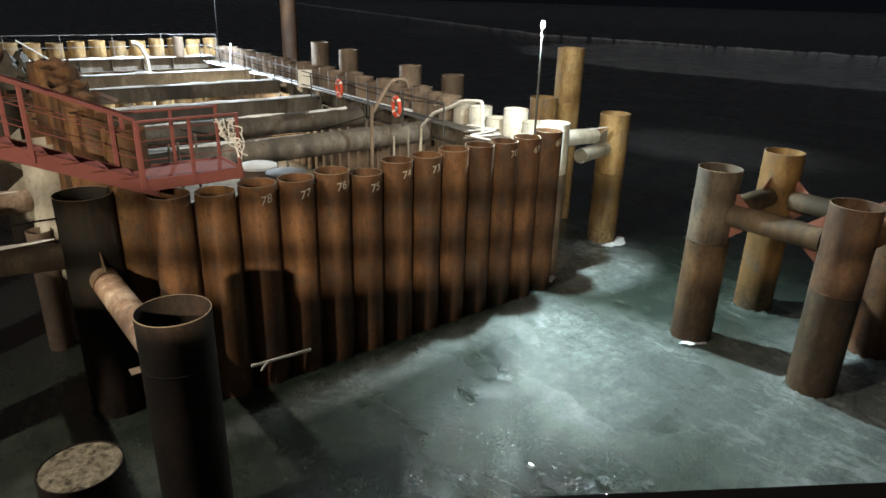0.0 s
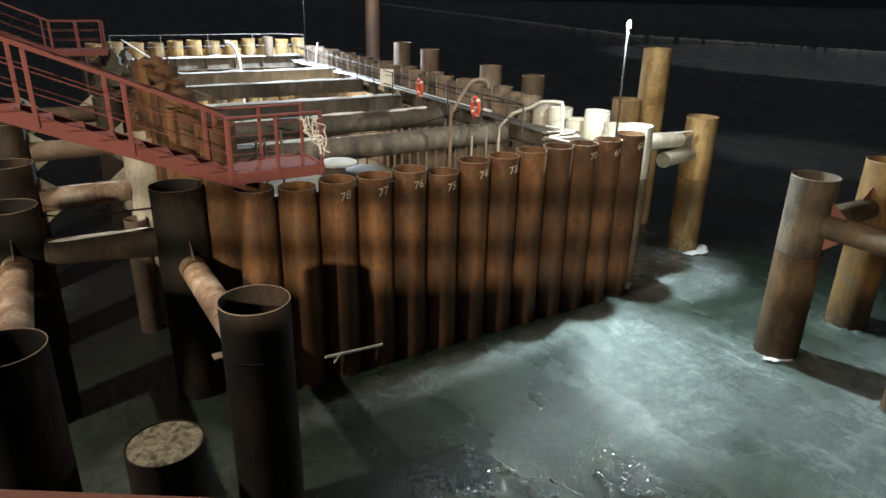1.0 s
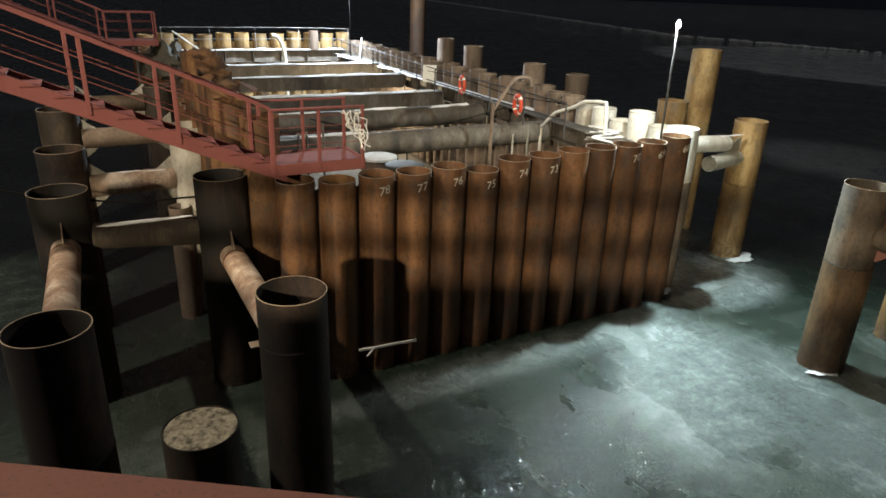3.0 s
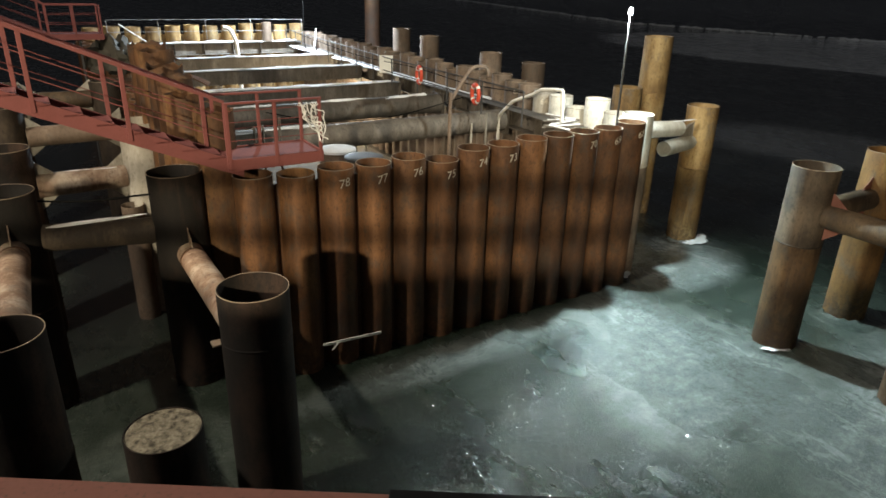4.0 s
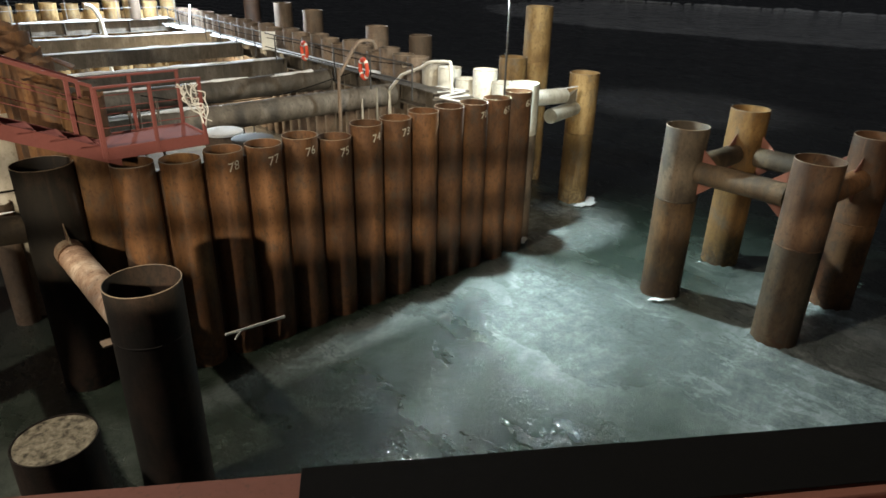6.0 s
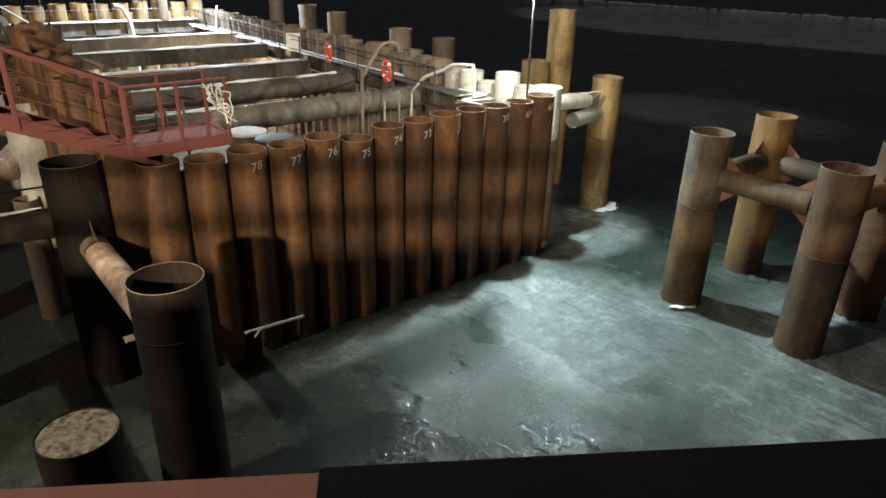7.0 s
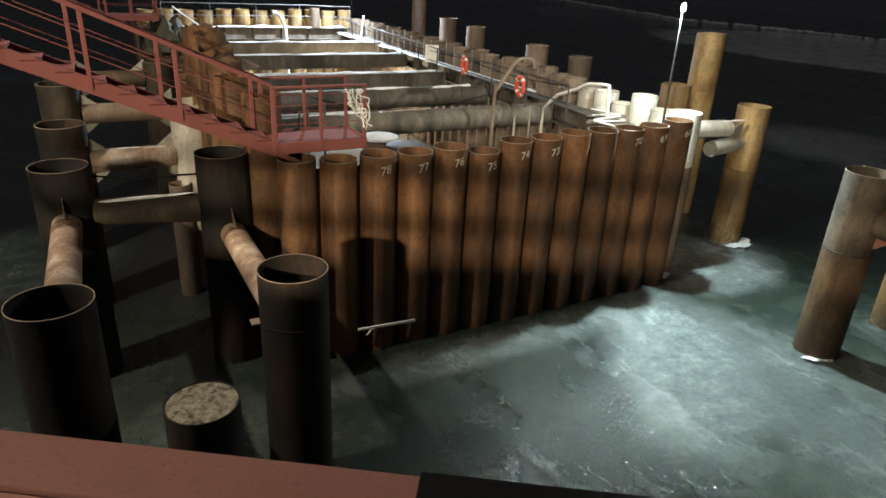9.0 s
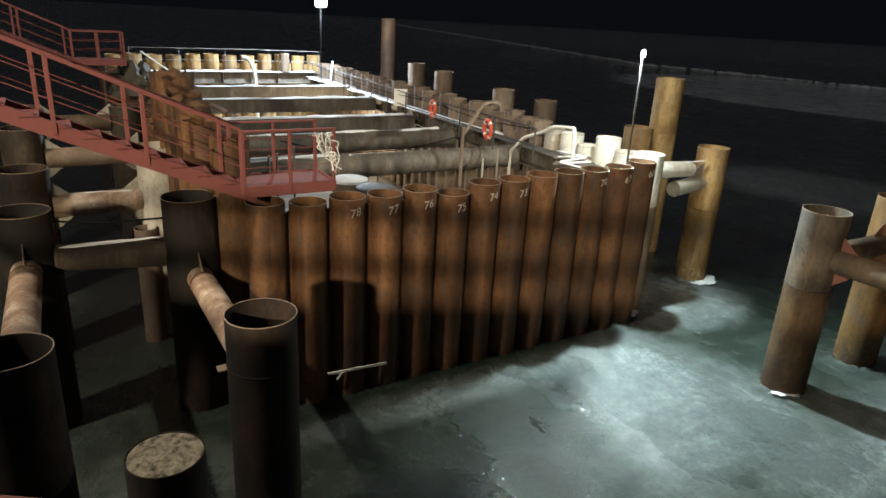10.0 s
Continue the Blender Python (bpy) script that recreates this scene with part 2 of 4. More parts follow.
    n.put(rgb.inputs[0], cell.outputs["Color"])
    reach = n.math("MULTIPLY_ADD", n.math("POWER", rgb.outputs[2], 2.5), 0.75, 0.34)
    tilt = n.t.nodes.new("ShaderNodeCombineXYZ")
    n.put(tilt.inputs[0], n.math("MULTIPLY", n.math("SUBTRACT", rgb.outputs[0], 0.5), reach))
    n.put(tilt.inputs[1], n.math("MULTIPLY", n.math("SUBTRACT", rgb.outputs[1], 0.5), reach))
    tilt.inputs[2].default_value = 1.0
    unit = n.t.nodes.new("ShaderNodeVectorMath")
    unit.operation = "NORMALIZE"
    n.put(unit.inputs[0], tilt.outputs[0])
    n.put(n.b.inputs["Coat Normal"], unit.outputs[0])
    n.b.inputs["Coat Weight"].default_value, n.b.inputs["Coat Roughness"].default_value = 0.95, 0.075
    n.b.inputs["Coat IOR"].default_value = 1.31
    n.b.inputs["Specular IOR Level"].default_value = 0.30
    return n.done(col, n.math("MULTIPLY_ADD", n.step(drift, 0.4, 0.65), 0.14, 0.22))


CONCRETE, SNOW, ICE = concrete_material(), snow_material(), ice_material()
LED = bpy.data.materials.new("lit_lamp_lens")
LED.use_nodes = True
LED.node_tree.nodes["Principled BSDF"].inputs["Emission Color"].default_value = (0.85, 0.95, 1, 1)
LED.node_tree.nodes["Principled BSDF"].inputs["Emission Strength"].default_value = 40

# ---- mesh helpers ----


def mesh_of(bm, material, name, smooth=True):
    me = bpy.data.meshes.new(name)
    bmesh.ops.recalc_face_normals(bm, faces=bm.faces)
    bm.to_mesh(me)
    bm.free()
    me.materials.append(material)
    if smooth:
        me.polygons.foreach_set("use_smooth", [True] * len(me.polygons))
        me.set_sharp_from_angle(angle=radians(40))
    return me


def part(name, bm, material, parent=None, label="", m=None):
    ob = new(name, mesh_of(bm, material, name) if isinstance(bm, bmesh.types.BMesh) else bm)
    ob.parent = parent
    if m is not None:
        ob.matrix_basis = m
    return tagged(ob, label)


def thing(name, label, category, m=None, group="", kind=""):
    ob = new(name)
    ob.empty_display_size = 0.2
    if m is not None:
        ob.matrix_basis = m
    return tagged(ob, label, category, group, kind)


def ring_tube(r, z0, z1, t=0.014, seg=36, rag=0.0, seed=0, top_dent=0.0):
    """An open steel pipe with wall thickness; rag: how unevenly its top is burnt off."""
    bm, rng = bmesh.new(), random.Random(seed)
    n = 8
    lv = [z0 + (z1 - z0) * k / n for k in range(n + 1)]
    cols = []
    edge = [rng.uniform(-rag, 0) for _ in range(seg)]
    edge = [(edge[i - 1] + edge[i] + edge[(i + 1) % seg]) / 3 for i in range(seg)]
    for rr, zs in ((r, lv), (r - t, lv[::-1])):
        for k, z in enumerate(zs):
            top = z == lv[-1]
            cols.append([bm.verts.new((rr * math.cos(a), rr * math.sin(a), z + (edge[i] if top else 0)))
                         for i, a in ((i, 2 * math.pi * i / seg) for i in range(seg))])
    for a, b in zip(cols, cols[1:]):
        for i in range(seg):
            j = (i + 1) % seg
            bm.faces.new((a[i], a[j], b[j], b[i]))
    return bm


def rod(bm, a, b, r, seg=10, caps=True):
    """A round bar from a to b."""
    a, b = Vector(a), Vector(b)
    q = (b - a).to_track_quat("Z", "Y")
    rings = [[bm.verts.new(p + q @ Vector((r * math.cos(2 * math.pi * i / seg), r * math.sin(2 * math.pi * i / seg), 0))) for i in range(seg)] for p in (a, b)]
    for i in range(seg):
        j = (i + 1) % seg
        bm.faces.new((rings[0][i], rings[0][j], rings[1][j], rings[1][i]))
    if caps:
        bm.faces.new(rings[0][::-1])
        bm.faces.new(rings[1])
    return bm


def bent(bm, pts, r, seg=10):
    """A bent tube along points, its corners rounded by a spline."""
    pts = [Vector(p) for p in pts]
    fine = []
    ext = [2 * pts[0] - pts[1]] + pts + [2 * pts[-1] - pts[-2]]
    for p0, p1, p2, p3 in zip(ext, ext[1:], ext[2:], ext[3:]):
        for k in range(5):
            u = k / 5
            fine.append(0.5 * (2 * p1 + (p2 - p0) * u + (2 * p0 - 5 * p1 + 4 * p2 - p3) * u * u + (3 * p1 - p0 - 3 * p2 + p3) * u ** 3))
    fine.append(pts[-1])
    rings = []
    for i, p in enumerate(fine):
        d = (fine[min(i + 1, len(fine) - 1)] - fine[max(i - 1, 0)]).normalized()
        up = Vector((0.13, 0.31, 0.94))
        s = d.cross(up).normalized()
        u = s.cross(d)
        rings.append([bm.verts.new(p + r * (math.cos(2 * math.pi * k / seg) * s + math.sin(2 * math.pi * k / seg) * u)) for k in range(seg)])
    for a, b in zip(rings, rings[1:]):
        for k in range(seg):
            j = (k + 1) % seg
            bm.faces.new((a[k], a[j], b[j], b[k]))
    bm.faces.new(rings[0][::-1])
    bm.faces.new(rings[-1])
    return bm


def box(bm, x0, x1, y0, y1, z0, z1, bevel=0.0):
    v = bmesh.ops.create_cube(bm, size=1)["verts"]
    for p in v:
        p.co = Vector(((x0 + x1) / 2 + p.co.x * (x1 - x0), (y0 + y1) / 2 + p.co.y * (y1 - y0), (z0 + z1) / 2 + p.co.z * (z1 - z0)))
    if bevel:
        bmesh.ops.bevel(bm, geom=list({e for p in v for e in p.link_edges}), offset=bevel, segments=1, affect="EDGES")
    return bm


def prism(bm, outline, axis, a, b):
    """A plate: an outline of (u, v) points pushed out along an axis from a to b."""
    def at(u, v, w):
        return {"x": (w, u, v), "y": (u, w, v), "z": (u, v, w)}[axis]
    r0 = [bm.verts.new(at(u, v, a)) for u, v in outline]
    r1 = [bm.verts.new(at(u, v, b)) for u, v in outline]
    bm.faces.new(r0)
    bm.faces.new(r1[::-1])
    for i in range(len(outline)):
        j = (i + 1) % len(outline)
        bm.faces.new((r0[i], r0[j], r1[j], r1[i]))
    return bm


def numerals(text, size, radius, z, facing, parent, material=CHALK):
    """Hand-painted characters that follow the curve of a pipe."""
    data = bpy.data.curves.new("number", "FONT")
    data.body, data.size, data.align_x, data.extrude, data.offset = text, size, "CENTER", 0.0, 0.0
    tmp = bpy.data.objects.new("number", data)
    me = bpy.data.meshes.new_from_object(tmp)
    bpy.data.objects.remove(tmp)
    bm = bmesh.new()
    bm.from_mesh(me)
    bmesh.ops.subdivide_edges(bm, edges=[e for e in bm.edges if e.calc_length() > 0.04], cuts=2)
    for v in bm.verts:
        a = facing + v.co.x / radius
        lean = 0.06 * v.co.x + 0.012 * math.sin(v.co.x * 21)
        v.co = Vector(((radius + 0.004) * math.cos(a), (radius + 0.004) * math.sin(a), z + v.co.y + lean))
    return part("number", bm, material, parent, "white hand-painted number")


# ---- ground: one sheet of river ice out to the horizon ----


def ground_sheet():
    bm = bmesh.new()
    xs = [-1500, -300, -80, -30] + [-20 + 2.0 * i for i in range(40)] + [64, 80, 120, 300, 1500, 3000]
    ys = [-300, -80, -30] + [-14 + 2.0 * i for i in range(42)] + [75, 90, 140, 300, 900, 3000]
    grid = [[bm.verts.new((x, y, 0.02 * noise.noise(Vector((x * 0.3, y * 0.3, 0))) if abs(x) < 60 and abs(y) < 70 else 0)) for x in xs] for y in ys]
    for a, b in zip(grid, grid[1:]):
        for i in range(len(xs) - 1):
            bm.faces.new((a[i], a[i + 1], b[i + 1], b[i]))
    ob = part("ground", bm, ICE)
    return tagged(ob, "frozen river with grey-green frosted ice, thin drifted snow and painted lamplight", "ice", kind="structure")


ground_sheet()


def blob_sheet(name, label, centre, rx, ry, turn, material, z, seed, rough=0.35, category="snow"):
    """A flat, ragged patch that lies on the ice."""
    bm, rng = bmesh.new(), random.Random(seed)
    n = 90
    ring = []
    for i in range(n):
        a = 2 * math.pi * i / n
        k = 1 + rough * (noise.noise(Vector((math.cos(a) * 2.2, math.sin(a) * 2.2, seed))) + 0.5 * noise.noise(Vector((math.cos(a) * 7, math.sin(a) * 7, seed + 3))))
        x, y = rx * k * math.cos(a), ry * k * math.sin(a)
        ring.append(bm.verts.new((centre[0] + x * math.cos(turn) - y * math.sin(turn), centre[1] + x * math.sin(turn) + y * math.cos(turn), z)))
    mid = bm.verts.new((*centre, z))
    for i in range(n):
        bm.faces.new((mid, ring[i], ring[(i + 1) % n]))
    return tagged(part(name, bm, material), label, category, kind="structure")


def pit_floor():
    """Dark rough sheet added over the ice inside the cofferdam, so no lamp mirrors there."""
    n = Nodes("dark_pit_floor")
    a, b = n.noise(1.4, detail=7), n.noise(14.0, detail=5)
    col = n.ramp(a, (0.35, (0.020, 0.017, 0.013)), (0.6, (0.060, 0.052, 0.042)))
    col = n.mix(n.step(n.noise(0.8, detail=6), 0.58, 0.70), col, (0.22, 0.22, 0.21))
    n.bump(n.math("ADD", a, n.math("MULTIPLY", b, 0.4)), 0.6, 0.05)
    pit_dark = n.done(col, 0.9)
    bm = bmesh.new()
    xs, ys = [3.2 + 0.8 * i for i in range(15)], [12.7 + 0.9 * i for i in range(34)]
    grid = [[bm.verts.new((x, y, 0.07 + 0.04 * noise.noise(Vector((x * 0.8, y * 0.8, 3))))) for x in xs] for y in ys]
    for a, b in zip(grid, grid[1:]):
        for i in range(len(xs) - 1):
            bm.faces.new((a[i], a[i + 1], b[i + 1], b[i]))
    return tagged(part("pit_floor", bm, pit_dark), "dark rough floor sheet with pale patches, added inside the cofferdam", "ground", kind="structure")


pit_floor()

# ---- steel pipe piles ----
PIPE_R, PILE_R = 0.382, 0.505
shared = {}


def pipe_mesh(r, top, material, rag=0.0, seed=0):
    key = (r, round(top, 2), material.name, rag, seed)
    if key not in shared:
        shared[key] = mesh_of(ring_tube(r, -0.4, top, rag=rag, seed=seed), material, "wall_pipe")
    return shared[key]


def lock_mesh(top):
    key = ("lock", round(top, 1))
    if key not in shared:
        bm = bmesh.new()
        box(bm, -0.075, 0.075, -0.02, 0.02, -0.4, top)
        rod(bm, (-0.05, -0.02, -0.4), (-0.05, -0.02, top), 0.035, 8)
        rod(bm, (0.05, 0.02, -0.4), (0.05, 0.02, top), 0.035, 8)
        shared[key] = mesh_of(bm, RUST, "interlock")
    return shared[key]


STEELEDGE = painted("bare_cut_steel", (0.26, 0.20, 0.145), (0.08, 0.045, 0.025), 0.6, 0.8)


def rim_mesh(r, t=0.016):
    key = ("rim", r)
    if key not in shared:
        bm = bmesh.new()
        prof = [(r + 0.003, -0.006), (r + 0.002, 0.004), (r - 0.6 * t, 0.004), (r - 0.6 * t, -0.006)]
        rings = [[bm.verts.new((rr * math.cos(math.pi * i / 22), rr * math.sin(math.pi * i / 22), z)) for rr, z in prof] for i in range(44)]
        for i in range(44):
            a, b = rings[i], rings[(i + 1) % 44]
            for k in range(3):
                bm.faces.new((a[k], a[k + 1], b[k + 1], b[k]))
        shared[key] = mesh_of(bm, STEELEDGE, "cut_rim")
    return shared[key]


def add_rim(ob, r, top):
    c = new("cut_rim", rim_mesh(r))
    c.parent = ob
    c.matrix_basis = pose(0, 0, top)
    tagged(c, "bare burnt edge of the pipe")


def wall_pipe(x, y, top, material, label, group, lock=None, rag=0.0, seed=0):
    ob = new("wall_pipe", pipe_mesh(PIPE_R, top, material, rag, seed))
    ob.location = (x, y, 0)
    ob.rotation_euler[2] = 0.0
    tagged(ob, label, "pipe column", group)
    if rag == 0.0 and y < 24:
        add_rim(ob, PIPE_R, top)
    if lock is not None:
        l = new("interlock", lock_mesh(top - 0.25))
        l.parent = ob
        l.matrix_basis = pose(0.433 * math.cos(lock), 0.433 * math.sin(lock), 0, 0, 0, math.degrees(lock))
    return ob


FRONT_Y = 12.29
front_tops = [4.60, 4.52, 4.56, 4.54, 4.58, 4.42, 4.60, 4.61, 4.66, 4.67, 4.67, 4.69, 4.78]
front_text = {2: "78", 3: "77", 4: "76", 5: "75", 6: "74", 7: "73", 10: "70", 11: "69", 12: "68"}
for i, top in enumerate(front_tops):
    x = 3.29 + 0.866 * i
    p = wall_pipe(x, FRONT_Y, top, RUST if i > 1 else ORANGE, "rusty brown steel pipe pile locked into the cofferdam wall" if i not in front_text
                  else "rusty steel pipe pile with a painted number near its rim", "front wall pipe piles", 0.0 if i < 12 else None)
    if i in front_text:
        numerals(front_text[i], 0.26, PIPE_R, top - 0.36, -math.pi / 2 + 0.10, p)


def right_x(y):
    return 14.42 + 0.045 * (y - 13.5)


right_text = {0: "67", 4: "64A", 5: "63", 6: "62"}
for i in range(34):
    y = 13.55 + 0.866 * i
    top = [4.75, 5.02, 4.62, 4.86, 4.9, 4.98, 4.98][i] if i < 7 else 5.0 + 0.12 * math.sin(i * 2.1)
    # the first four are whitened for the lamp beside them
    mat = LAMP_WHITE if i < 4 else (PALE if i == 4 else GREYRUST)
    p = wall_pipe(right_x(y), y, top, mat, "steel pipe pile beside the lamp pole, coloured white as lamplit" if i < 4 else "grey-brown steel pipe pile of the far side wall",
                  "side wall pipe piles", math.pi / 2)
    if i in right_text:
        numerals(right_text[i], 0.26, PIPE_R, top - 0.40, -math.pi / 2 - 0.5, p)
corner = part("wall_pipe", ring_tube(0.43, -0.4, 4.84, t=0.02), GREYRUST, label="wide corner pipe with its lamplit upper part coloured white", m=pose(14.49, 12.80, 0))
tagged(corner, category="pipe column")
# pale ring for the pole lamp's light on the upper part of the pipe
part("white_band", ring_tube(0.436, 3.35, 4.846, t=0.03), LAMP_WHITE, corner, "lamplit upper part coloured white")
for i in range(12):
    x = 3.22 + 1.09 * i
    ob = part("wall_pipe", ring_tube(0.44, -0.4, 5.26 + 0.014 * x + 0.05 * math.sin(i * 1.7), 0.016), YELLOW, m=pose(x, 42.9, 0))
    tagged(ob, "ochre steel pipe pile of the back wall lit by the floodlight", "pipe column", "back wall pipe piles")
    if i < 11:
        part("interlock", box(bmesh.new(), 0.45, 0.64, -0.03, 0.03, -0.4, 4.9), YELLOW, ob)
tower_tops = [6.02, 6.28, 6.38, 6.62, 6.70, 6.60]
for i in range(34):
    y = 13.95 + 0.866 * i
    tall = i < 6
    wall_pipe(2.50 if tall else 2.75, y, tower_tops[i] if tall else 4.7 + 0.08 * math.sin(i * 1.3), ORANGE if tall else RUST,
              "tall orange-rusted pipe pile with a raggedly burnt top" if tall else "rusty brown pipe pile of the side wall",
              "near side wall pipe piles", math.pi / 2, 0.18 if tall else 0.0, i if tall else 0)
wall_pipe(2.86, 13.12, 5.86, ORANGE, "orange-rusted pipe pile with a burnt top behind the corner", "near side wall pipe piles", None, 0.22, 9)


def torn_plate(x, y, z, turn, length, seed):
    """A strip of burnt-off steel left jutting from the pile tops."""
    rng, bm = random.Random(seed), bmesh.new()
    edge = [(k * length / 7, -0.16 + rng.uniform(-0.05, 0.05)) for k in range(8)] + [(length - k * length / 7, 0.14 + rng.uniform(-0.09, 0.06)) for k in range(8)]
    prism(bm, edge, "z", -0.012, 0.012)
    bmesh.ops.bisect_plane(bm, geom=bm.verts[:] + bm.edges[:] + bm.faces[:], plane_co=(length * 0.55, 0, 0), plane_no=(1, 0, 0))
    for v in bm.verts:
        v.co.z -= max(0.0, v.co.x - length * 0.55) * 0.5
    return tagged(part("torn_plate", bm, ORANGE, m=pose(x, y, z, 4, 0, turn)), "rust-orange strip of torn steel on the pile tops", "plate", "torn plates on the pile tops")


torn_plate(2.45, 17.3, 6.43, -40, 0.7, 1)
torn_plate(2.55, 15.4, 6.12, -25, 0.8, 2)
torn_plate(2.60, 14.1, 5.80, -30, 0.8, 3)


def big_pile(x, y, top, material, label, seam=2.2, r=PILE_R, lower=None):
    """A free-standing pile welded together from two lengths of pipe."""
    ob = thing("steel_column", label, "pipe column", pose(x, y, 0), "free-standing piles")
    upper = part("upper_section", ring_tube(r, seam, top, t=0.016, seg=44), material, ob)
    part("lower_section", ring_tube(r, -0.4, seam, t=0.016, seg=44), lower or material, ob)
    add_rim(upper, r, top)
    bm, pts = bmesh.new(), []
    for k in range(44):
        a = 2 * math.pi * k / 44
        pts.append([bm.verts.new(((r + d) * math.cos(a), (r + d) * math.sin(a), seam + h)) for d, h in ((0, -0.02), (0.008, 0), (0, 0.02))])
    for k in range(44):
        q, w = pts[k], pts[(k + 1) % 44]
        bm.faces.new((q[0], w[0], w[1], q[1]))
        bm.faces.new((q[1], w[1], w[2], q[2]))
    part("weld_seam", bm, material, upper, "raised weld bead round the pile")
    return ob


big_pile(14.64, 7.62, 4.56, GREYDARK, "dark brown steel pile, tan below its weld seam", 2.75, PILE_R, TAN)
big_pile(17.80, 7.58, 4.58, OCHRE, "ochre-rusted steel pile with welded brace tubes", 2.4)
big_pile(14.65, 4.58, 4.42, REDBROWN, "brown steel pile with a weld seam at mid-height", 2.5, PILE_R, BROWN)
big_pile(17.60, 4.42, 4.51, RUST, "brown steel pile at the group's far corner", 2.4)
big_pile(18.58, 13.73, 4.65, YELLOW, "ochre steel pile braced to the cofferdam corner", 2.6)
big_pile(17.90, 16.45, 4.90, YELLOW, "short ochre steel pile behind the lamp pole")
big_pile(19.50, 16.75, 6.57, YELLOW, "tall ochre steel pile above all the others", 4.6)
for x, y, top in ((18.62, 22.62, 5.04), (17.70, 24.54, 5.31), (18.03, 30.53, 5.57), (18.65, 34.75, 5.66)):
    big_pile(x, y, top, GREYRUST, "grey-brown steel pile outside the side wall")
big_pile(21.75, 45.0, 8.0, REDBROWN, "tall red-brown steel column far behind", 5.0, 0.56)
near_pile = big_pile(2.12, 8.45, 4.08, SHADED_SCALE, "dark steel pile with a clean-cut rim", 3.3)
big_pile(2.00, 13.10, 4.62, SHADED_SCALE, "steel pile beside the cofferdam corner, coloured black for shade")
big_pile(-0.92, 8.56, 4.10, SHADED_SCALE, "dark open steel pile close below the deck")
big_pile(-0.84, 13.55, 4.47, SHADED_SCALE, "dark brown steel pile with a brace tube")
big_pile(-0.84, 16.87, 4.53, SHADED_SCALE, "dark brown steel pile below the stair")
big_pile(2.0, 17.0, 4.9, PALE, "pale frosted pile below the stair")
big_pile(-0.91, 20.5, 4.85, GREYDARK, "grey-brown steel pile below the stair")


def concrete_pile(x, y, top, R):
    ob = thing("concrete_column", "short pile filled with rough crumbled concrete", "pipe column", pose(x, y, 0))
    part("casing", ring_tube(R, -0.4, top, t=0.016, seg=44), SHADED_SCALE, ob, "dark steel casing")
    bm, r = bmesh.new(), R - 0.016
    rings = []
    for k in range(13):
        rr = r * k / 12
        rings.append([bm.verts.new((rr * math.cos(2 * math.pi * i / 48), rr * math.sin(2 * math.pi * i / 48),
                                    top - 0.015 + 0.03 * noise.noise(Vector((rr * math.cos(2 * math.pi * i / 48) * 9, rr * math.sin(2 * math.pi * i / 48) * 9, 2))) * (k < 12))) for i in range(48)])
    for a, b in zip(rings, rings[1:]):
        for i in range(48):
            j = (i + 1) % 48
            bm.faces.new((a[i], a[j], b[j], b[i]))
    bmesh.ops.remove_doubles(bm, verts=bm.verts, dist=0.0005)
    part("concrete_fill", bm, CONCRETE, ob, "rough grey-brown concrete")
    return ob


concrete_pile(0.57, 7.08, 3.14, 0.446)


def brace(a, b, r, material, label, gussets=True, plate=PRIMER, fin=False):
    """A tube welded between two piles, with triangular plates at its ends."""
    a, b = Vector(a), Vector(b)
    d = b - a
    length = d.length
    q = d.to_track_quat("X", "Z").to_matrix().to_4x4()
    ob = thing("brace_tube", label, "brace", Matrix.Translation(a) @ q, "brace tubes between piles")
    bm = ring_tube(r, 0, length, 0.012, 28)
    bmesh.ops.transform(bm, matrix=pose(0, 0, 0, 0, 90, 0), verts=bm.verts)
    tube = part("tube", bm, material, ob)
    if fin:
        bm = bmesh.new()
        prism(bm, [(-0.02, r - 0.02), (0.34, r - 0.02), (-0.02, r + 0.34)], "y", -0.010, 0.010)
        part("fin_plate", bm, material, tube, "upright triangular steel plate")
        bm = bmesh.new()
        seg = ring_tube(r + 0.008, 0.30, 0.36, 0.02, 28)
        bm.free()
        bmesh.ops.transform(seg, matrix=pose(0, 0, 0, 0, 90, 0), verts=seg.verts)
        part("weld_collar", seg, RUST, tube, "rust-brown weld collar")
    if gussets:
        for s, x in ((1, 0.0), (-1, length)):
            for up in (1, -1):
                bm = bmesh.new()
                prism(bm, [(x - s * 0.05, up * (r - 0.02)), (x + s * 0.42, up * (r - 0.02)), (x - s * 0.05, up * (r + 0.36))], "y", -0.008, 0.008)
                part("gusset_plate", bm, plate, tube, "triangular red-primed steel plate" if plate is PRIMER else "triangular frosted steel plate")
    return ob


brace((14.65, 7.14, 3.5), (14.65, 5.06, 3.5), 0.27, BROWN, "dull brown tube welded between two piles")
brace((15.12, 7.60, 3.4), (17.32, 7.58, 3.4), 0.27, BROWN, "dull brown tube welded between two piles")
brace((17.75, 7.1, 3.35), (17.62, 4.9, 3.35), 0.27, BROWN, "dull brown tube welded between two piles")
brace((15.13, 4.55, 3.5), (17.12, 4.45, 3.5), 0.27, RUST, "brown tube welded between two piles")
brace((2.03, 12.62, 3.05), (2.10, 8.94, 2.95), 0.25, TUBEPALE, "pale rust-blotched tube between dark piles", False, PRIMER, True)
brace((-0.85, 13.06, 3.45), (-0.91, 9.05, 3.45), 0.25, TUBEPALE, "pale ochre tube between dark piles", False, PRIMER, True)
brace((-0.36, 13.5, 3.52), (1.53, 13.2, 3.45), 0.26, GREYDARK, "dull brown tube between dark piles", False)
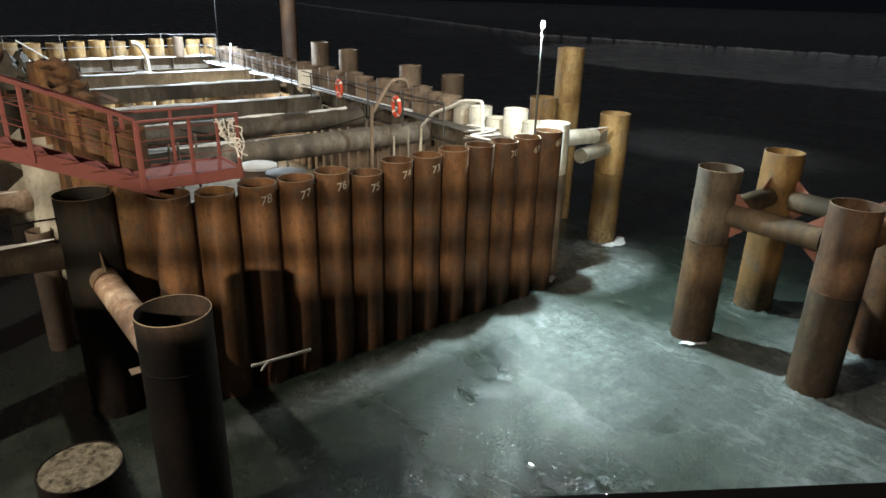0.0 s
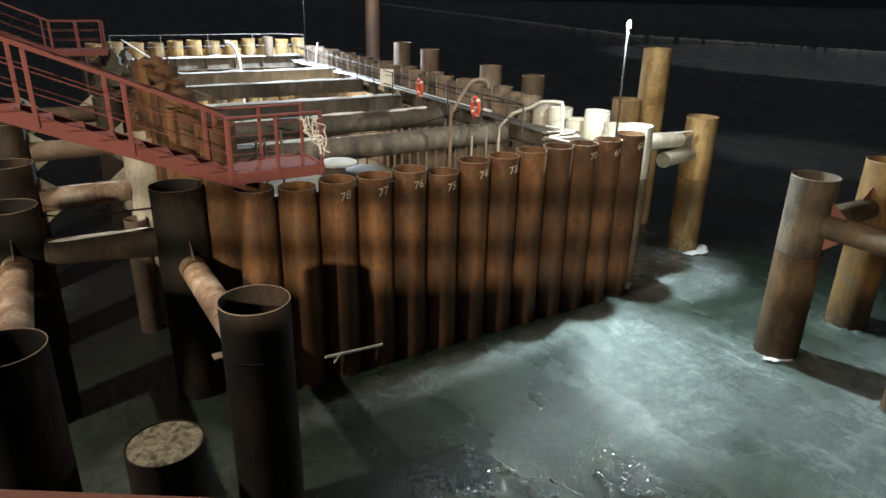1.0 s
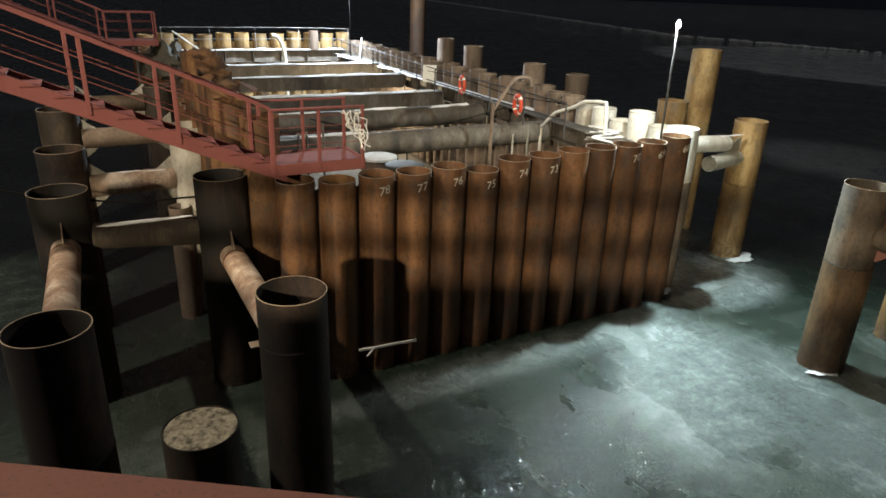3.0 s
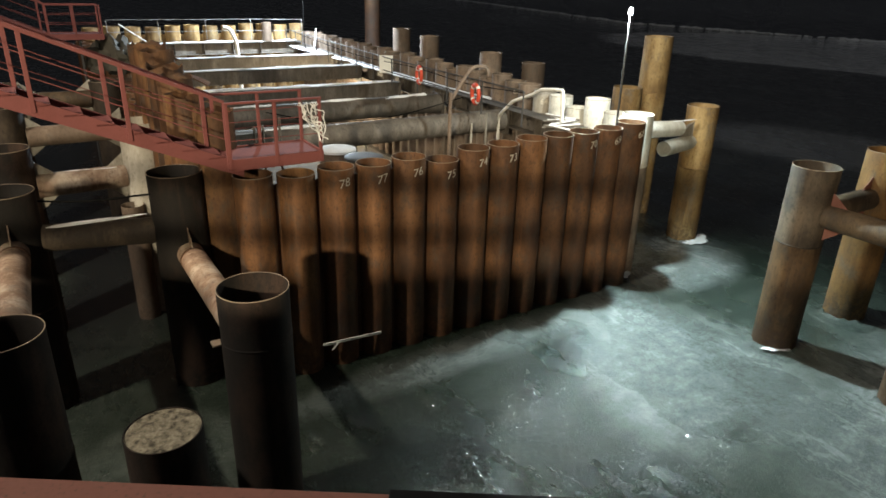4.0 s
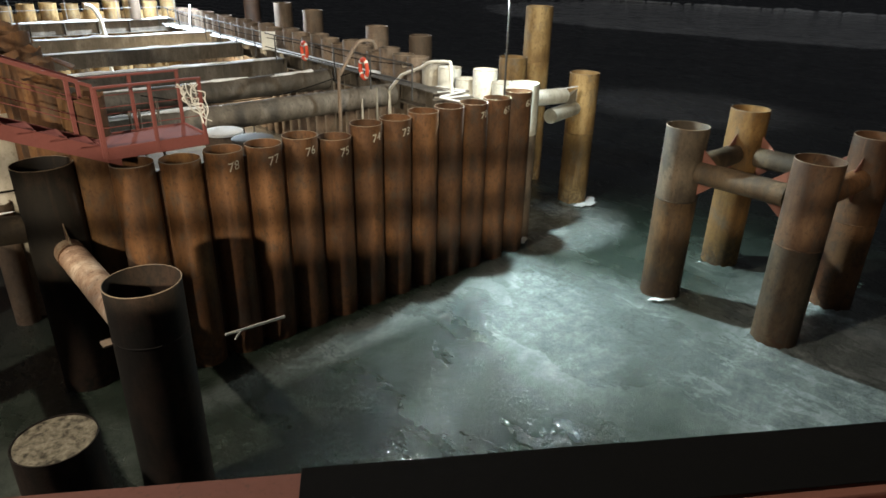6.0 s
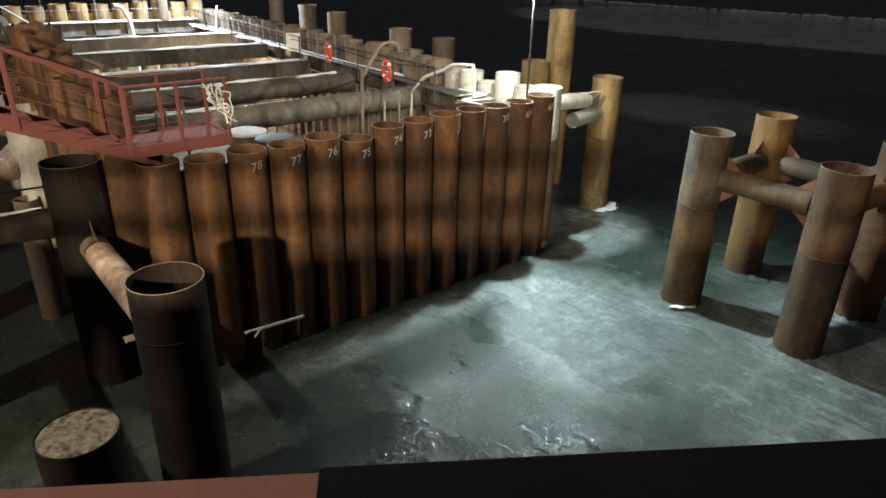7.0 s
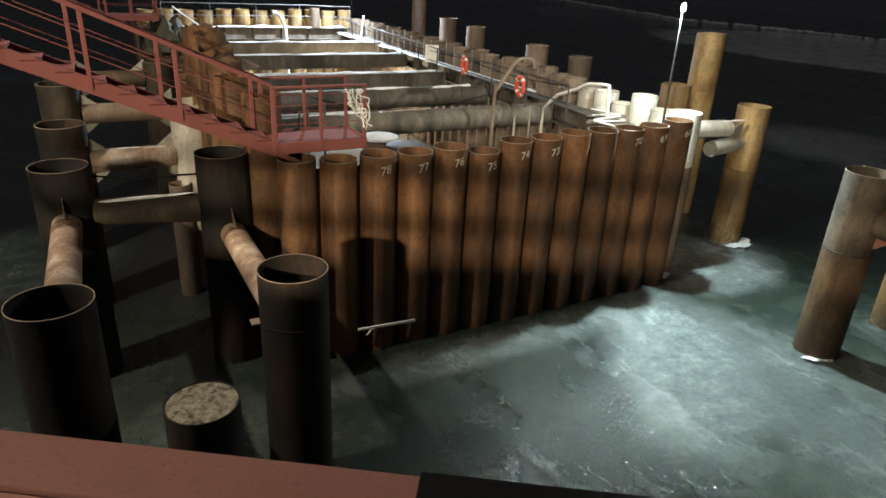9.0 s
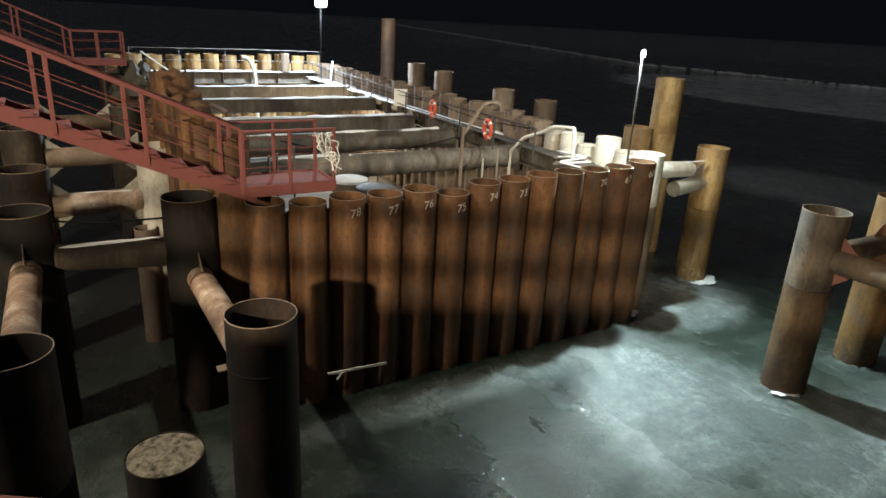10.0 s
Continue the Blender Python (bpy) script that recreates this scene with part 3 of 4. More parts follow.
brace((-0.36, 16.9, 3.6), (1.52, 17.0, 3.6), 0.27, TUBEPALE, "pale frosted tube below the stair", True, PALE)
brace((-0.43, 20.5, 4.0), (1.9, 20.6, 4.0), 0.27, GREYRUST, "grey tube below the stair", True, PALE)
big_pile(-0.90, 24.2, 4.9, GREYDARK, "dark brown steel pile far below the stair")
big_pile(2.0, 24.2, 4.9, GREYDARK, "dark brown steel pile beside the side wall")
brace((-0.40, 24.2, 4.35), (1.5, 24.2, 4.35), 0.27, BROWN, "dull brown tube far below the stair", True, PALE)
brace((15.3, 13.3, 4.2), (17.25, 13.52, 4.05), 0.25, LAMP_WHITE, "pale tube cut off short of an ochre pile", False)
brace((16.35, 13.25, 3.53), (18.12, 13.68, 3.5), 0.24, LAMP_WHITE, "pale tube stub on an ochre pile", False)
for k, (y, turn) in enumerate(((13.42, 12), (13.70, -6))):
    bm = bmesh.new()
    prism(bm, [(0, -0.20), (1.05, -0.30), (1.05, 0.26), (0.72, 0.16), (0.2, -0.12)], "y", -0.008, 0.008)
    tagged(part("cleat_plate", bm, PALE, m=pose(17.15, y, 4.02, 0, 4, turn)), "pale torn steel cleat plate beside an ochre pile", "plate", "cleat plates")
stub = part("stub_pipe", ring_tube(0.26, -0.3, 3.0, 0.012, 28), GREYRUST, m=pose(1.5, 16.5, 0))
tagged(stub, "thin grey-brown pipe standing in the ice", "pipe column")

# ---- struts, walers and snow inside the cofferdam ----


def ragged_strip(x0, x1, y0, y1, z, h, seed, along="x", gaps=()):
    """A strip of lying snow with an uneven top and edges."""
    bm = bmesh.new()
    n = max(6, int(((x1 - x0) if along == "x" else (y1 - y0)) / 0.16))
    rows = []
    for i in range(n + 1):
        u = i / n
        s = u * n * 0.16
        k = max(0.06, 0.5 + 0.9 * noise.noise(Vector((s * 0.9, seed, 0.3))) + 0.3 * noise.noise(Vector((s * 4.1, seed, 5))))
        w = min(1.0, max(0.08, 0.66 + 0.95 * noise.noise(Vector((s * 0.8, seed + 4, 0))) + 0.35 * noise.noise(Vector((s * 3.6, seed + 4, 2)))))
        off = 0.4 * (1 - w) * noise.noise(Vector((s * 0.9, seed + 9, 1)))
        if i in (0, n):
            w, k = 0.1, 0.05
        prof = [(-1, 0), (-0.8, 0.6), (-0.2, 1), (0.4, 0.9), (0.85, 0.5), (1, 0)]
        row = []
        for p, q in prof:
            if along == "x":
                row.append(bm.verts.new((x0 + (x1 - x0) * u, (y0 + y1) / 2 + (y1 - y0) / 2 * (p * w + off), z + h * k * q)))
            else:
                row.append(bm.verts.new(((x0 + x1) / 2 + (x1 - x0) / 2 * (p * min(w, 1) + off), y0 + (y1 - y0) * u, z + h * k * q)))
        rows.append(row)
    for a, b in zip(rows, rows[1:]):
        for i in range(5):
            bm.faces.new((a[i], a[i + 1], b[i + 1], b[i]))
    return tagged(part("snow_strip", bm, SNOW), "strip of old snow lying on a steel beam", "snow", "snow on the beams")


def strut(y, top, x0, x1, seed, box_beam=True, snow=(0.0, 1.0), r=0.33):
    ob = thing("strut_beam", "dull brown steel strut spanning the cofferdam", "beam", None, "strut beams")
    bm = bmesh.new()
    if box_beam:
        h, w = 0.62, 0.30
        box(bm, x0, x1, y - w, y + w, top - 0.03, top)
        box(bm, x0, x1, y - w, y + w, top - h, top - h + 0.03)
        box(bm, x0, x1, y - w + 0.06, y - w + 0.08, top - h + 0.028, top - 0.028)
        box(bm, x0, x1, y + w - 0.08, y + w - 0.06, top - h + 0.028, top - 0.028)
        part("beam", bm, BEAMST, ob)
    else:
        bm = ring_tube(r, 0, x1 - x0, 0.014, 30)
        part("tube", bm, BEAMST, ob, m=pose(x0, y, top - r, 0, 90, 0))
    for x in (x0 + 0.02, x1 - 0.02):
        bm = bmesh.new()
        box(bm, x - 0.02, x + 0.02, y - 0.42, y + 0.42, top - 0.8, top + 0.02, 0.004)
        part("end_plate", bm, BEAMST, ob)
    if snow:
        a, b = x0 + (x1 - x0) * snow[0], x0 + (x1 - x0) * snow[1]
        ragged_strip(a, b, y - (0.30 if box_beam else 0.16), y + (0.30 if box_beam else 0.16), top + 0.002 if box_beam else top - 0.03, 0.09, seed)


strut(18.0, 4.17, 3.3, 13.6, 1, False, (0.05, 0.45), 0.36)
strut(21.6, 4.20, 3.3, 13.2, 2, False, (0.1, 0.95), 0.36)
strut(25.8, 4.10, 3.3, 13.6, 3, True, (0.05, 0.98))
strut(30.5, 4.27, 3.3, 13.9, 4, True, (0.05, 0.98))
strut(34.6, 4.38, 3.3, 14.2, 5, True, (0.05, 0.98))


def waler(name, a, b, top, depth, height, label):
    d = Vector(b) - Vector(a)
    ob = thing(name, label, "beam", Matrix.Translation((a[0], a[1], top)) @ pose(0, 0, 0, 0, 0, math.degrees(math.atan2(d.y, d.x))))
    bm = bmesh.new()
    L = d.length
    box(bm, 0, L, -depth / 2, depth / 2, -0.03, 0)
    box(bm, 0, L, -depth / 2, depth / 2, -height, -height + 0.03)
    box(bm, 0, L, -0.012, 0.012, -height + 0.028, -0.028)
    part("flanges_and_web", bm, BEAMST, ob)
    for k in range(int(L / 1.7)):
        bm = bmesh.new()
        box(bm, 0.6 + 1.7 * k, 0.62 + 1.7 * k, -depth / 2 + 0.02, depth / 2 - 0.02, -height + 0.03, -0.03)
        part("stiffener", bm, BEAMST, ob)
    return ob


waler("waler_beam", (right_x(13.8) - 0.75, 13.8), (right_x(42) - 0.75, 42.0), 4.22, 0.62, 0.6, "steel waler beam along the far side wall")
waler("waler_beam", (3.4, 42.2), (15.2, 42.2), 4.45, 0.7, 0.7, "steel waler beam along the back wall")
waler("waler_beam", (3.6, 13.2), (3.6, 42.0), 4.15, 0.6, 0.6, "steel waler beam along the near side wall")
ragged_strip(right_x(30) - 1.25, right_x(30) - 0.55, 28.0, 41.6, 4.23, 0.12, 11, "y")
ragged_strip(right_x(24) - 1.0, right_x(24) - 0.45, 19.5, 27.6, 4.23, 0.08, 12, "y")
ragged_strip(4.0, 15.0, 41.85, 42.55, 4.452, 0.14, 13)


def railing(pts, height, label, material=DARKSTEEL, step=2.2, rails=(0.5, 1.0), r=0.022):
    """Posts with round rails along a line of points."""
    ob = thing("guard_rail", label, "railing")
    for a, b in zip(pts, pts[1:]):
        a, b = Vector(a), Vector(b)
        n = max(1, round((b - a).length / step))
        for k in range(n + 1):
            p = a.lerp(b, k / n)
            bm = bmesh.new()
            rod(bm, p, p + Vector((0.02 * math.sin(k * 3), 0, height)), r * 1.15, 8)
            part("post", bm, material, ob)
        for f in rails:
            bm = bmesh.new()
            rod(bm, a + Vector((0, 0, height * f)), b + Vector((0, 0, height * f)), r, 8)
            part("rail", bm, material, ob)
    return ob


railing([(12.20, 15.2, 4.2), (12.42, 24.0, 4.2), (13.9, 41.0, 4.2)], 1.05, "dark thin steel guard rail along the side wall")
GALV = painted("pale_galvanised_steel", (0.22, 0.225, 0.23), (0.10, 0.09, 0.08), 0.4, 0.55)
railing([(4.0, 42.0, 4.44), (12.0, 42.0, 4.46), (15.2, 41.8, 4.44)], 1.32, "pale thin guard rail along the back wall", GALV, 2.6, (0.5, 1.0), 0.015)
PLANK = painted("weathered_grey_planks", (0.16, 0.14, 0.115), (0.08, 0.07, 0.06), 0.5, 0.85)

def lifebuoy(x, y, z, turn):
    ob = thing("lifebuoy", "orange-red lifebuoy with white bands hung on the guard rail", "lifebuoy", pose(x, y, z, 90, 0, turn), "lifebuoys on the rail")
    R, r, n, m = 0.285, 0.075, 40, 12

    def seg_bm(a0, a1, rr, k):
        bm = bmesh.new()
        rows = [[bm.verts.new(((R + rr * math.cos(2 * math.pi * j / m)) * math.cos(a), (R + rr * math.cos(2 * math.pi * j / m)) * math.sin(a), rr * 0.8 * math.sin(2 * math.pi * j / m)))
                 for j in range(m)] for a in (a0 + (a1 - a0) * i / k for i in range(k + 1))]
        for a, b in zip(rows, rows[1:]):
            for j in range(m):
                bm.faces.new((a[j], a[(j + 1) % m], b[(j + 1) % m], b[j]))
        return bm
    ring = part("ring", seg_bm(0, 2 * math.pi, r, n), BUOYRED, ob)
    for k in range(4):
        c = math.pi / 4 + k * math.pi / 2
        part("white_band", seg_bm(c - 0.14, c + 0.14, r + 0.004, 6), WHITEPAINT, ring, "white band round the ring")
    return ob


lifebuoy(12.14, 17.6, 4.83, 78)
lifebuoy(12.26, 21.5, 4.95, 78)

# ---- lamp pole and far floodlight ----
pole = thing("lamp_pole", "thin steel pole with a lit lamp head above the corner piles", "lamp", pose(POLE.x, POLE.y, 0))
part("pole", rod(bmesh.new(), (0, 0, 3.4), (0, 0, POLE.z - 0.03), 0.03, 12), DARKSTEEL, pole)
bm = bmesh.new()
rings = [[bm.verts.new((r * math.cos(a * math.pi / 8), r * math.sin(a * math.pi / 8), POLE.z - 0.02 + z)) for a in range(16)] for r, z in ((0.03, 0.0), (0.05, 0.03), (0.055, 0.11), (0.035, 0.17), (0.008, 0.19))]
for a, b in zip(rings, rings[1:]):
    for k in range(16):
        bm.faces.new((a[k], a[(k + 1) % 16], b[(k + 1) % 16], b[k]))
bm.faces.new(rings[0])
bm.faces.new(rings[-1])
part("lamp_globe", bm, LED, pole, "glowing white lamp globe")
mast = thing("floodlight_mast", "bright floodlight on a thin mast at the back corner", "lamp", pose(FLOOD.x, FLOOD.y + 0.15, 0))
part("mast", rod(bmesh.new(), (0, 0, 4.4), (0, 0, FLOOD.z - 0.1), 0.016, 10), RUBBER_AND_SHADE, mast)
bm = bmesh.new()
box(bm, -0.34, 0.34, -0.1, 0.1, FLOOD.z - 0.26, FLOOD.z + 0.26, 0.02)
lamp_body = part("lamp_body", bm, DARKSTEEL, mast)
bm = bmesh.new()
box(bm, -0.31, 0.31, -0.125, -0.104, FLOOD.z - 0.23, FLOOD.z + 0.23, 0.006)
part("lens", bm, LED, lamp_body, "glowing white lens")

# cord and hood added to carry the pit's fill lamp
work_lamp = thing("work_lamp", "unseen lamp added under a strut to brighten the pit wall", "lamp", pose(PIT.x, PIT.y, PIT.z))
part("cord", rod(bmesh.new(), (0, -0.8, 0.9), (0, 0, 0.14), 0.012, 8), RUBBER_AND_SHADE, work_lamp)
bm = bmesh.new()
rings = [[bm.verts.new((r * math.cos(a * math.pi / 8), r * math.sin(a * math.pi / 8), z)) for a in range(16)] for r, z in ((0.03, 0.16), (0.05, 0.12), (0.15, 0.10), (0.17, 0.085))]
for a, b in zip(rings, rings[1:]):
    for k in range(16):
        bm.faces.new((a[k], a[(k + 1) % 16], b[(k + 1) % 16], b[k]))
bm.faces.new(rings[0])
part("hood", bm, DARKSTEEL, work_lamp)

# ---- red stair and landing ----


def red_stair(m, label):
    ob = thing("red_stair", label, "stair", m)
    slope, run = 0.437, 6.4
    x0, z0 = 0.0, 0.0
    for y, side in ((0.0, -1), (0.82, 1)):
        bm = bmesh.new()
        prof = [(0, 0), (0.07, 0), (0.07, -0.018), (0.016, -0.018), (0.016, -0.252), (0.07, -0.252), (0.07, -0.27), (0, -0.27)]
        ends = [[bm.verts.new((x, y - side * u, -x * slope + v)) for u, v in prof] for x in (0.25, -run)]
        for k in range(8):
            bm.faces.new((ends[0][k], ends[0][(k + 1) % 8], ends[1][(k + 1) % 8], ends[1][k]))
        bm.faces.new(ends[0])
        bm.faces.new(ends[1][::-1])
        part("stringer", bm, REDPAINT, ob, "red channel stringer")
    n = 15
    for k in range(n):
        bm = bmesh.new()
        x = -0.1 - k * run / n
        zz = -x * slope + 0.03
        box(bm, x - 0.26, x + 0.02, 0.0, 0.82, zz - 0.055, zz - 0.02, 0.004)
        part("tread", bm, REDPAINT, ob)
    for y in (0.0, 0.82):
        for x in (0.0, -1.58, -2.88, -4.2, -5.6):
            bm = bmesh.new()
            x = x - 0.2 * (y > 0)
            box(bm, x - 0.035, x + 0.035, y - 0.035, y + 0.035, -x * slope - 0.2, -x * slope + 1.02, 0.006)
            part("post", bm, REDPAINT, ob)
        bm = bmesh.new()
        prism(bm, [(0.0, 1.0), (0.0, 1.06), (-run, run * slope + 1.06), (-run, run * slope + 1.0)], "y", y - 0.035, y + 0.035)
        part("handrail", bm, REDPAINT, ob)
        for f in (0.35, 0.68):
            part("mid_rail", rod(bmesh.new(), (0, y, f), (-run, y, run * slope + f), 0.009, 8), REDPAINT, ob)
    # landing
    bm = bmesh.new()
    box(bm, 0.0, 1.79, -0.04, 0.0, -0.24, -0.02, 0.006)
    landing = part("landing", bm, REDPAINT, ob)
    bm = bmesh.new()
    box(bm, 0.03, 1.77, 0.03, 1.02, -0.07, -0.04, 0.003)
    part("landing_plate", bm, REDPAINT, landing)
    bm = bmesh.new()
    box(bm, 0.0, 1.79, 1.03, 1.07, -0.24, -0.02, 0.006)
    part("landing_edge", bm, REDPAINT, landing)
    bm = bmesh.new()
    box(bm, 1.79, 1.83, -0.04, 1.07, -0.24, -0.02, 0.006)
    part("landing_edge", bm, REDPAINT, landing)
    for x, y in ((0.02, -0.02), (0.90, -0.02), (1.78, -0.02), (0.90, 1.05), (1.78, 1.05), (0.02, 1.05)):
        bm = bmesh.new()
        box(bm, x - 0.03, x + 0.03, y - 0.03, y + 0.03, -0.2, 0.98, 0.005)
        part("post", bm, REDPAINT, landing)
    for y in (-0.02, 1.05):
        bm = bmesh.new()
        box(bm, -0.02, 1.82, y - 0.035, y + 0.035, 0.98, 1.02, 0.006)
        part("handrail", bm, REDPAINT, landing)
        for f in (0.32, 0.66):
            part("mid_rail", rod(bmesh.new(), (0, y, f), (1.80, y, f), 0.008, 8), REDPAINT, landing)
    return ob


first = red_stair(pose(2.80, 11.95, 5.04), "red-painted steel stair leading down to a railed landing")
copy_thing(first, pose(0.80, 29.0, 6.02))

# ---- deck edge below the camera ----
deck_m = pose(0.0, 3.53, 0, 0, 0, -33.5)
coaming = thing("deck_coaming", "red-painted steel deck edge, its shaded part covered by a black strip", "deck edge", deck_m, kind="structure")
bm = bmesh.new()
box(bm, -12.0, 12.0, -0.46, 0.0, 5.1, 5.41, 0.02)
part("top_plate", bm, DECKRED, coaming)
bm = bmesh.new()
box(bm, -12.0, 12.0, -0.54, -0.463, 4.7, 5.395, 0.012)
part("inner_plate", bm, PRIMER, coaming)
# thin black strip in place of the shadow on this part of the edge
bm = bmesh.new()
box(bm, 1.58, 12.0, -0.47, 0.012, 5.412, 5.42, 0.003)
part("rubber_strip", bm, RUBBER_AND_SHADE, coaming, "black strip standing in for shade")
deck_floor = thing("deck", "red-painted steel deck under the camera", "deck", deck_m, kind="structure")
bm = bmesh.new()
box(bm, -12.0, 12.0, -12.0, -0.1, 4.5, 4.69)
part("plate", bm, REDPAINT, deck_floor)
for x in (-10, -3, 3, 10):
    bm = bmesh.new()
    rod(bm, (x, -7, -0.4), (x, -7, 4.51), 0.5, 28)
    part("support_column", bm, RUST, deck_floor)
# out of view; rails sized and placed to cast shadow bands on the wall
walkway = thing("walkway", "unseen railed steel walkway placed to cast shadow bands on the wall", "walkway", pose(0.0, 0.2, 0, 0, 0, -33.5), kind="structure")
bm = bmesh.new()
box(bm, -9.0, 9.0, -1.5, 0.0, 6.54, 6.60, 0.01)
part("walkway_floor", bm, REDPAINT, walkway)
for x in (-8.5, -4.3, 4.3, 8.5):
    for y in (-1.4, -0.1):
        part("walkway_leg", rod(bmesh.new(), (x, y, 4.68), (x, y, 6.545), 0.05, 12), REDPAINT, walkway)
for x in (-8.8, -6.6, -4.4, -2.2, 2.2, 4.4, 6.6, 8.8):
    part("rail_post", rod(bmesh.new(), (x, -0.03, 6.59), (x, -0.03, 7.70), 0.03, 10), REDPAINT, walkway)
for z in (7.07, 7.70):
    part("walkway_rail", rod(bmesh.new(), (-9, -0.03, z), (9, -0.03, z), 0.085, 12), REDPAINT, walkway)
crane = thing("crane_mast", "tall dark mast with a lamp beside the works", "mast", pose(CRANE.x, CRANE.y, 0))
part("mast", rod(bmesh.new(), (-0.6, 0, -0.3), (-0.6, 0, 21.7), 0.16, 14), DARKSTEEL, crane)
part("lamp_arm", rod(bmesh.new(), (-0.65, 0, 21.6), (0.1, 0, 21.6), 0.06, 10), DARKSTEEL, crane)
bm = bmesh.new()
box(bm, -0.3, 0.3, -0.22, 0.22, 21.48, 21.56, 0.015)
part("lamp_head", bm, DARKSTEEL, crane)
lamp_post = thing("deck_lamp_post", "lamp on a tall dark post behind the deck", "lamp", pose(DECK.x, DECK.y, 0))
part("post", rod(bmesh.new(), (-0.5, -0.5, -0.3), (-0.5, -0.5, 11.92), 0.07, 12), DARKSTEEL, lamp_post)
part("arm", rod(bmesh.new(), (-0.55, -0.55, 11.88), (0.05, 0.05, 11.88), 0.04, 10), DARKSTEEL, lamp_post)
bm = bmesh.new()
box(bm, -0.25, 0.25, -0.18, 0.18, 11.78, 11.86, 0.015)
part("lamp_head", bm, DARKSTEEL, lamp_post)

# ---- far ice: a pressure ridge; dark falloff and wind-packed snow are painted in ICE ----

def ridge():
    bm, rng = bmesh.new(), random.Random(4)
    line = [(410, 860), (283, 530), (190, 276), (131, 123), (136, 81), (142, 46), (150, 0), (157, -40)]
    for (x0, y0), (x1, y1) in zip(line, line[1:]):
        n = int(math.hypot(x1 - x0, y1 - y0) / 0.6)
        du, dv = (x1 - x0) / math.hypot(x1 - x0, y1 - y0), (y1 - y0) / math.hypot(x1 - x0, y1 - y0)
        for k in range(n):
            u = (k + rng.random()) / n
            x, y = x0 + (x1 - x0) * u + rng.gauss(0, 0.7), y0 + (y1 - y0) * u + rng.gauss(0, 0.7)
            w = rng.uniform(0.2, 0.55) * (1 + 0.6 * noise.noise(Vector((x * 0.1, y * 0.1, 0))))
            v = bmesh.ops.create_icosphere(bm, subdivisions=1, radius=1)["verts"]
            for p in v:
                along, over = p.co.x * w * rng.uniform(1.4, 2.6), p.co.y * w * rng.uniform(0.6, 1.2)
                p.co = Vector((x + along * du - over * dv, y + along * dv + over * du, 0.08 + p.co.z * w * rng.uniform(0.3, 0.7)))
    return tagged(part("ice_ridge", bm, SNOW), "low pressure ridge of broken white ice", "ice", kind="stuff")


ridge()

# ---- small things ----


def hose(name, label, pts, r, material, category="pipe"):
    return tagged(part(name, bent(bmesh.new(), pts, r, 12), material), label, category)


def elbows(pts, cut=0.10):
    """Points of a pipe run with every corner cut short, so that the bends stay tight."""
    pts = [Vector(p) for p in pts]
    run = [pts[0]]
    for a, b, c in zip(pts, pts[1:], pts[2:]):
        run += [b + (a - b).normalized() * cut, b + (c - b).normalized() * cut]
    return run + [pts[-1]]


hose("bent_pipe", "pale bent pipe curving over the guard rail", elbows([(10.74, 16.9, -0.1), (10.74, 16.9, 4.78), (11.29, 16.9, 5.56), (11.53, 16.9, 5.79), (12.03, 16.9, 5.77), (12.12, 16.9, 5.50)]), 0.055, GREYRUST)
hose("bent_pipe", "white bent pipe beside the corner piles", elbows([(13.2, 17.64, 2.6), (13.2, 17.66, 4.04), (13.2, 16.98, 4.62), (13.2, 16.03, 4.97), (13.2, 15.56, 5.20), (13.2, 14.63, 5.30), (13.2, 14.54, 4.4)]), 0.055, WHITEPAINT)


def capped_pile(x, y, top, cap, label):
    ob = part("capped_column", ring_tube(0.47, -0.4, top, 0.016, 40), GREYRUST, m=pose(x, y, 0))
    tagged(ob, label, "pipe column")
    bm = bmesh.new()
    rings = [[bm.verts.new((rr * math.cos(2 * math.pi * i / 40), rr * math.sin(2 * math.pi * i / 40), top + h)) for i in range(40)] for rr, h in ((0.50, -0.04), (0.50, 0.02), (0.44, 0.04), (0.2, 0.05))]
    for a, b in zip(rings, rings[1:]):
        for i in range(40):
            bm.faces.new((a[i], a[(i + 1) % 40], b[(i + 1) % 40], b[i]))
    bm.faces.new(rings[-1])
    part("cap", bm, cap, ob)
    return ob


capped_pile(6.57, 15.9, 3.96, SNOW, "pile head with a white snow cap inside the cofferdam")
capped_pile(6.75, 14.6, 4.02, DARKSTEEL, "pile head with a flat grey steel cap")
batten = thing("wooden_batten", "pale wooden batten lying against the pipe wall", "batten", pose(4.42, 11.90, 0.66, 0, 2.8, 0))
bm = bmesh.new()
box(bm, 0.0, 1.42, -0.02, 0.02, -0.03, 0.03, 0.005)
part("bar", bm, WHITEPAINT, batten)
bm = bmesh.new()
prism(bm, [(0.18, -0.16), (0.23, -0.16), (0.36, 0.0), (0.31, 0.0)], "y", -0.045, -0.022)
part("splinter", bm, ROPE, batten)


def rope_tangle(x, y, z, seed):
    ob = thing("rope_tangle", "tangled pale rope hung over the landing rail", "rope", pose(x, y, z))
    rng = random.Random(seed)
    for k in range(10):
        x0 = rng.uniform(-0.42, 0.05)
        pts = [(x0, rng.uniform(-0.10, 0.04), 1.02 - 0.02 * (k % 3))]
        drop = rng.uniform(0.10, 0.19)
        for i in range(5):
            pts.append((x0 + (0.12 - x0) * (i + 1) / 5 + rng.uniform(-0.12, 0.10), rng.uniform(-0.12, 0.02), 0.90 - drop * i + rng.uniform(-0.08, 0.08)))
        part("strand", bent(bmesh.new(), pts, rng.choice((0.007, 0.010, 0.014)), 7), ROPE, ob)
    return ob


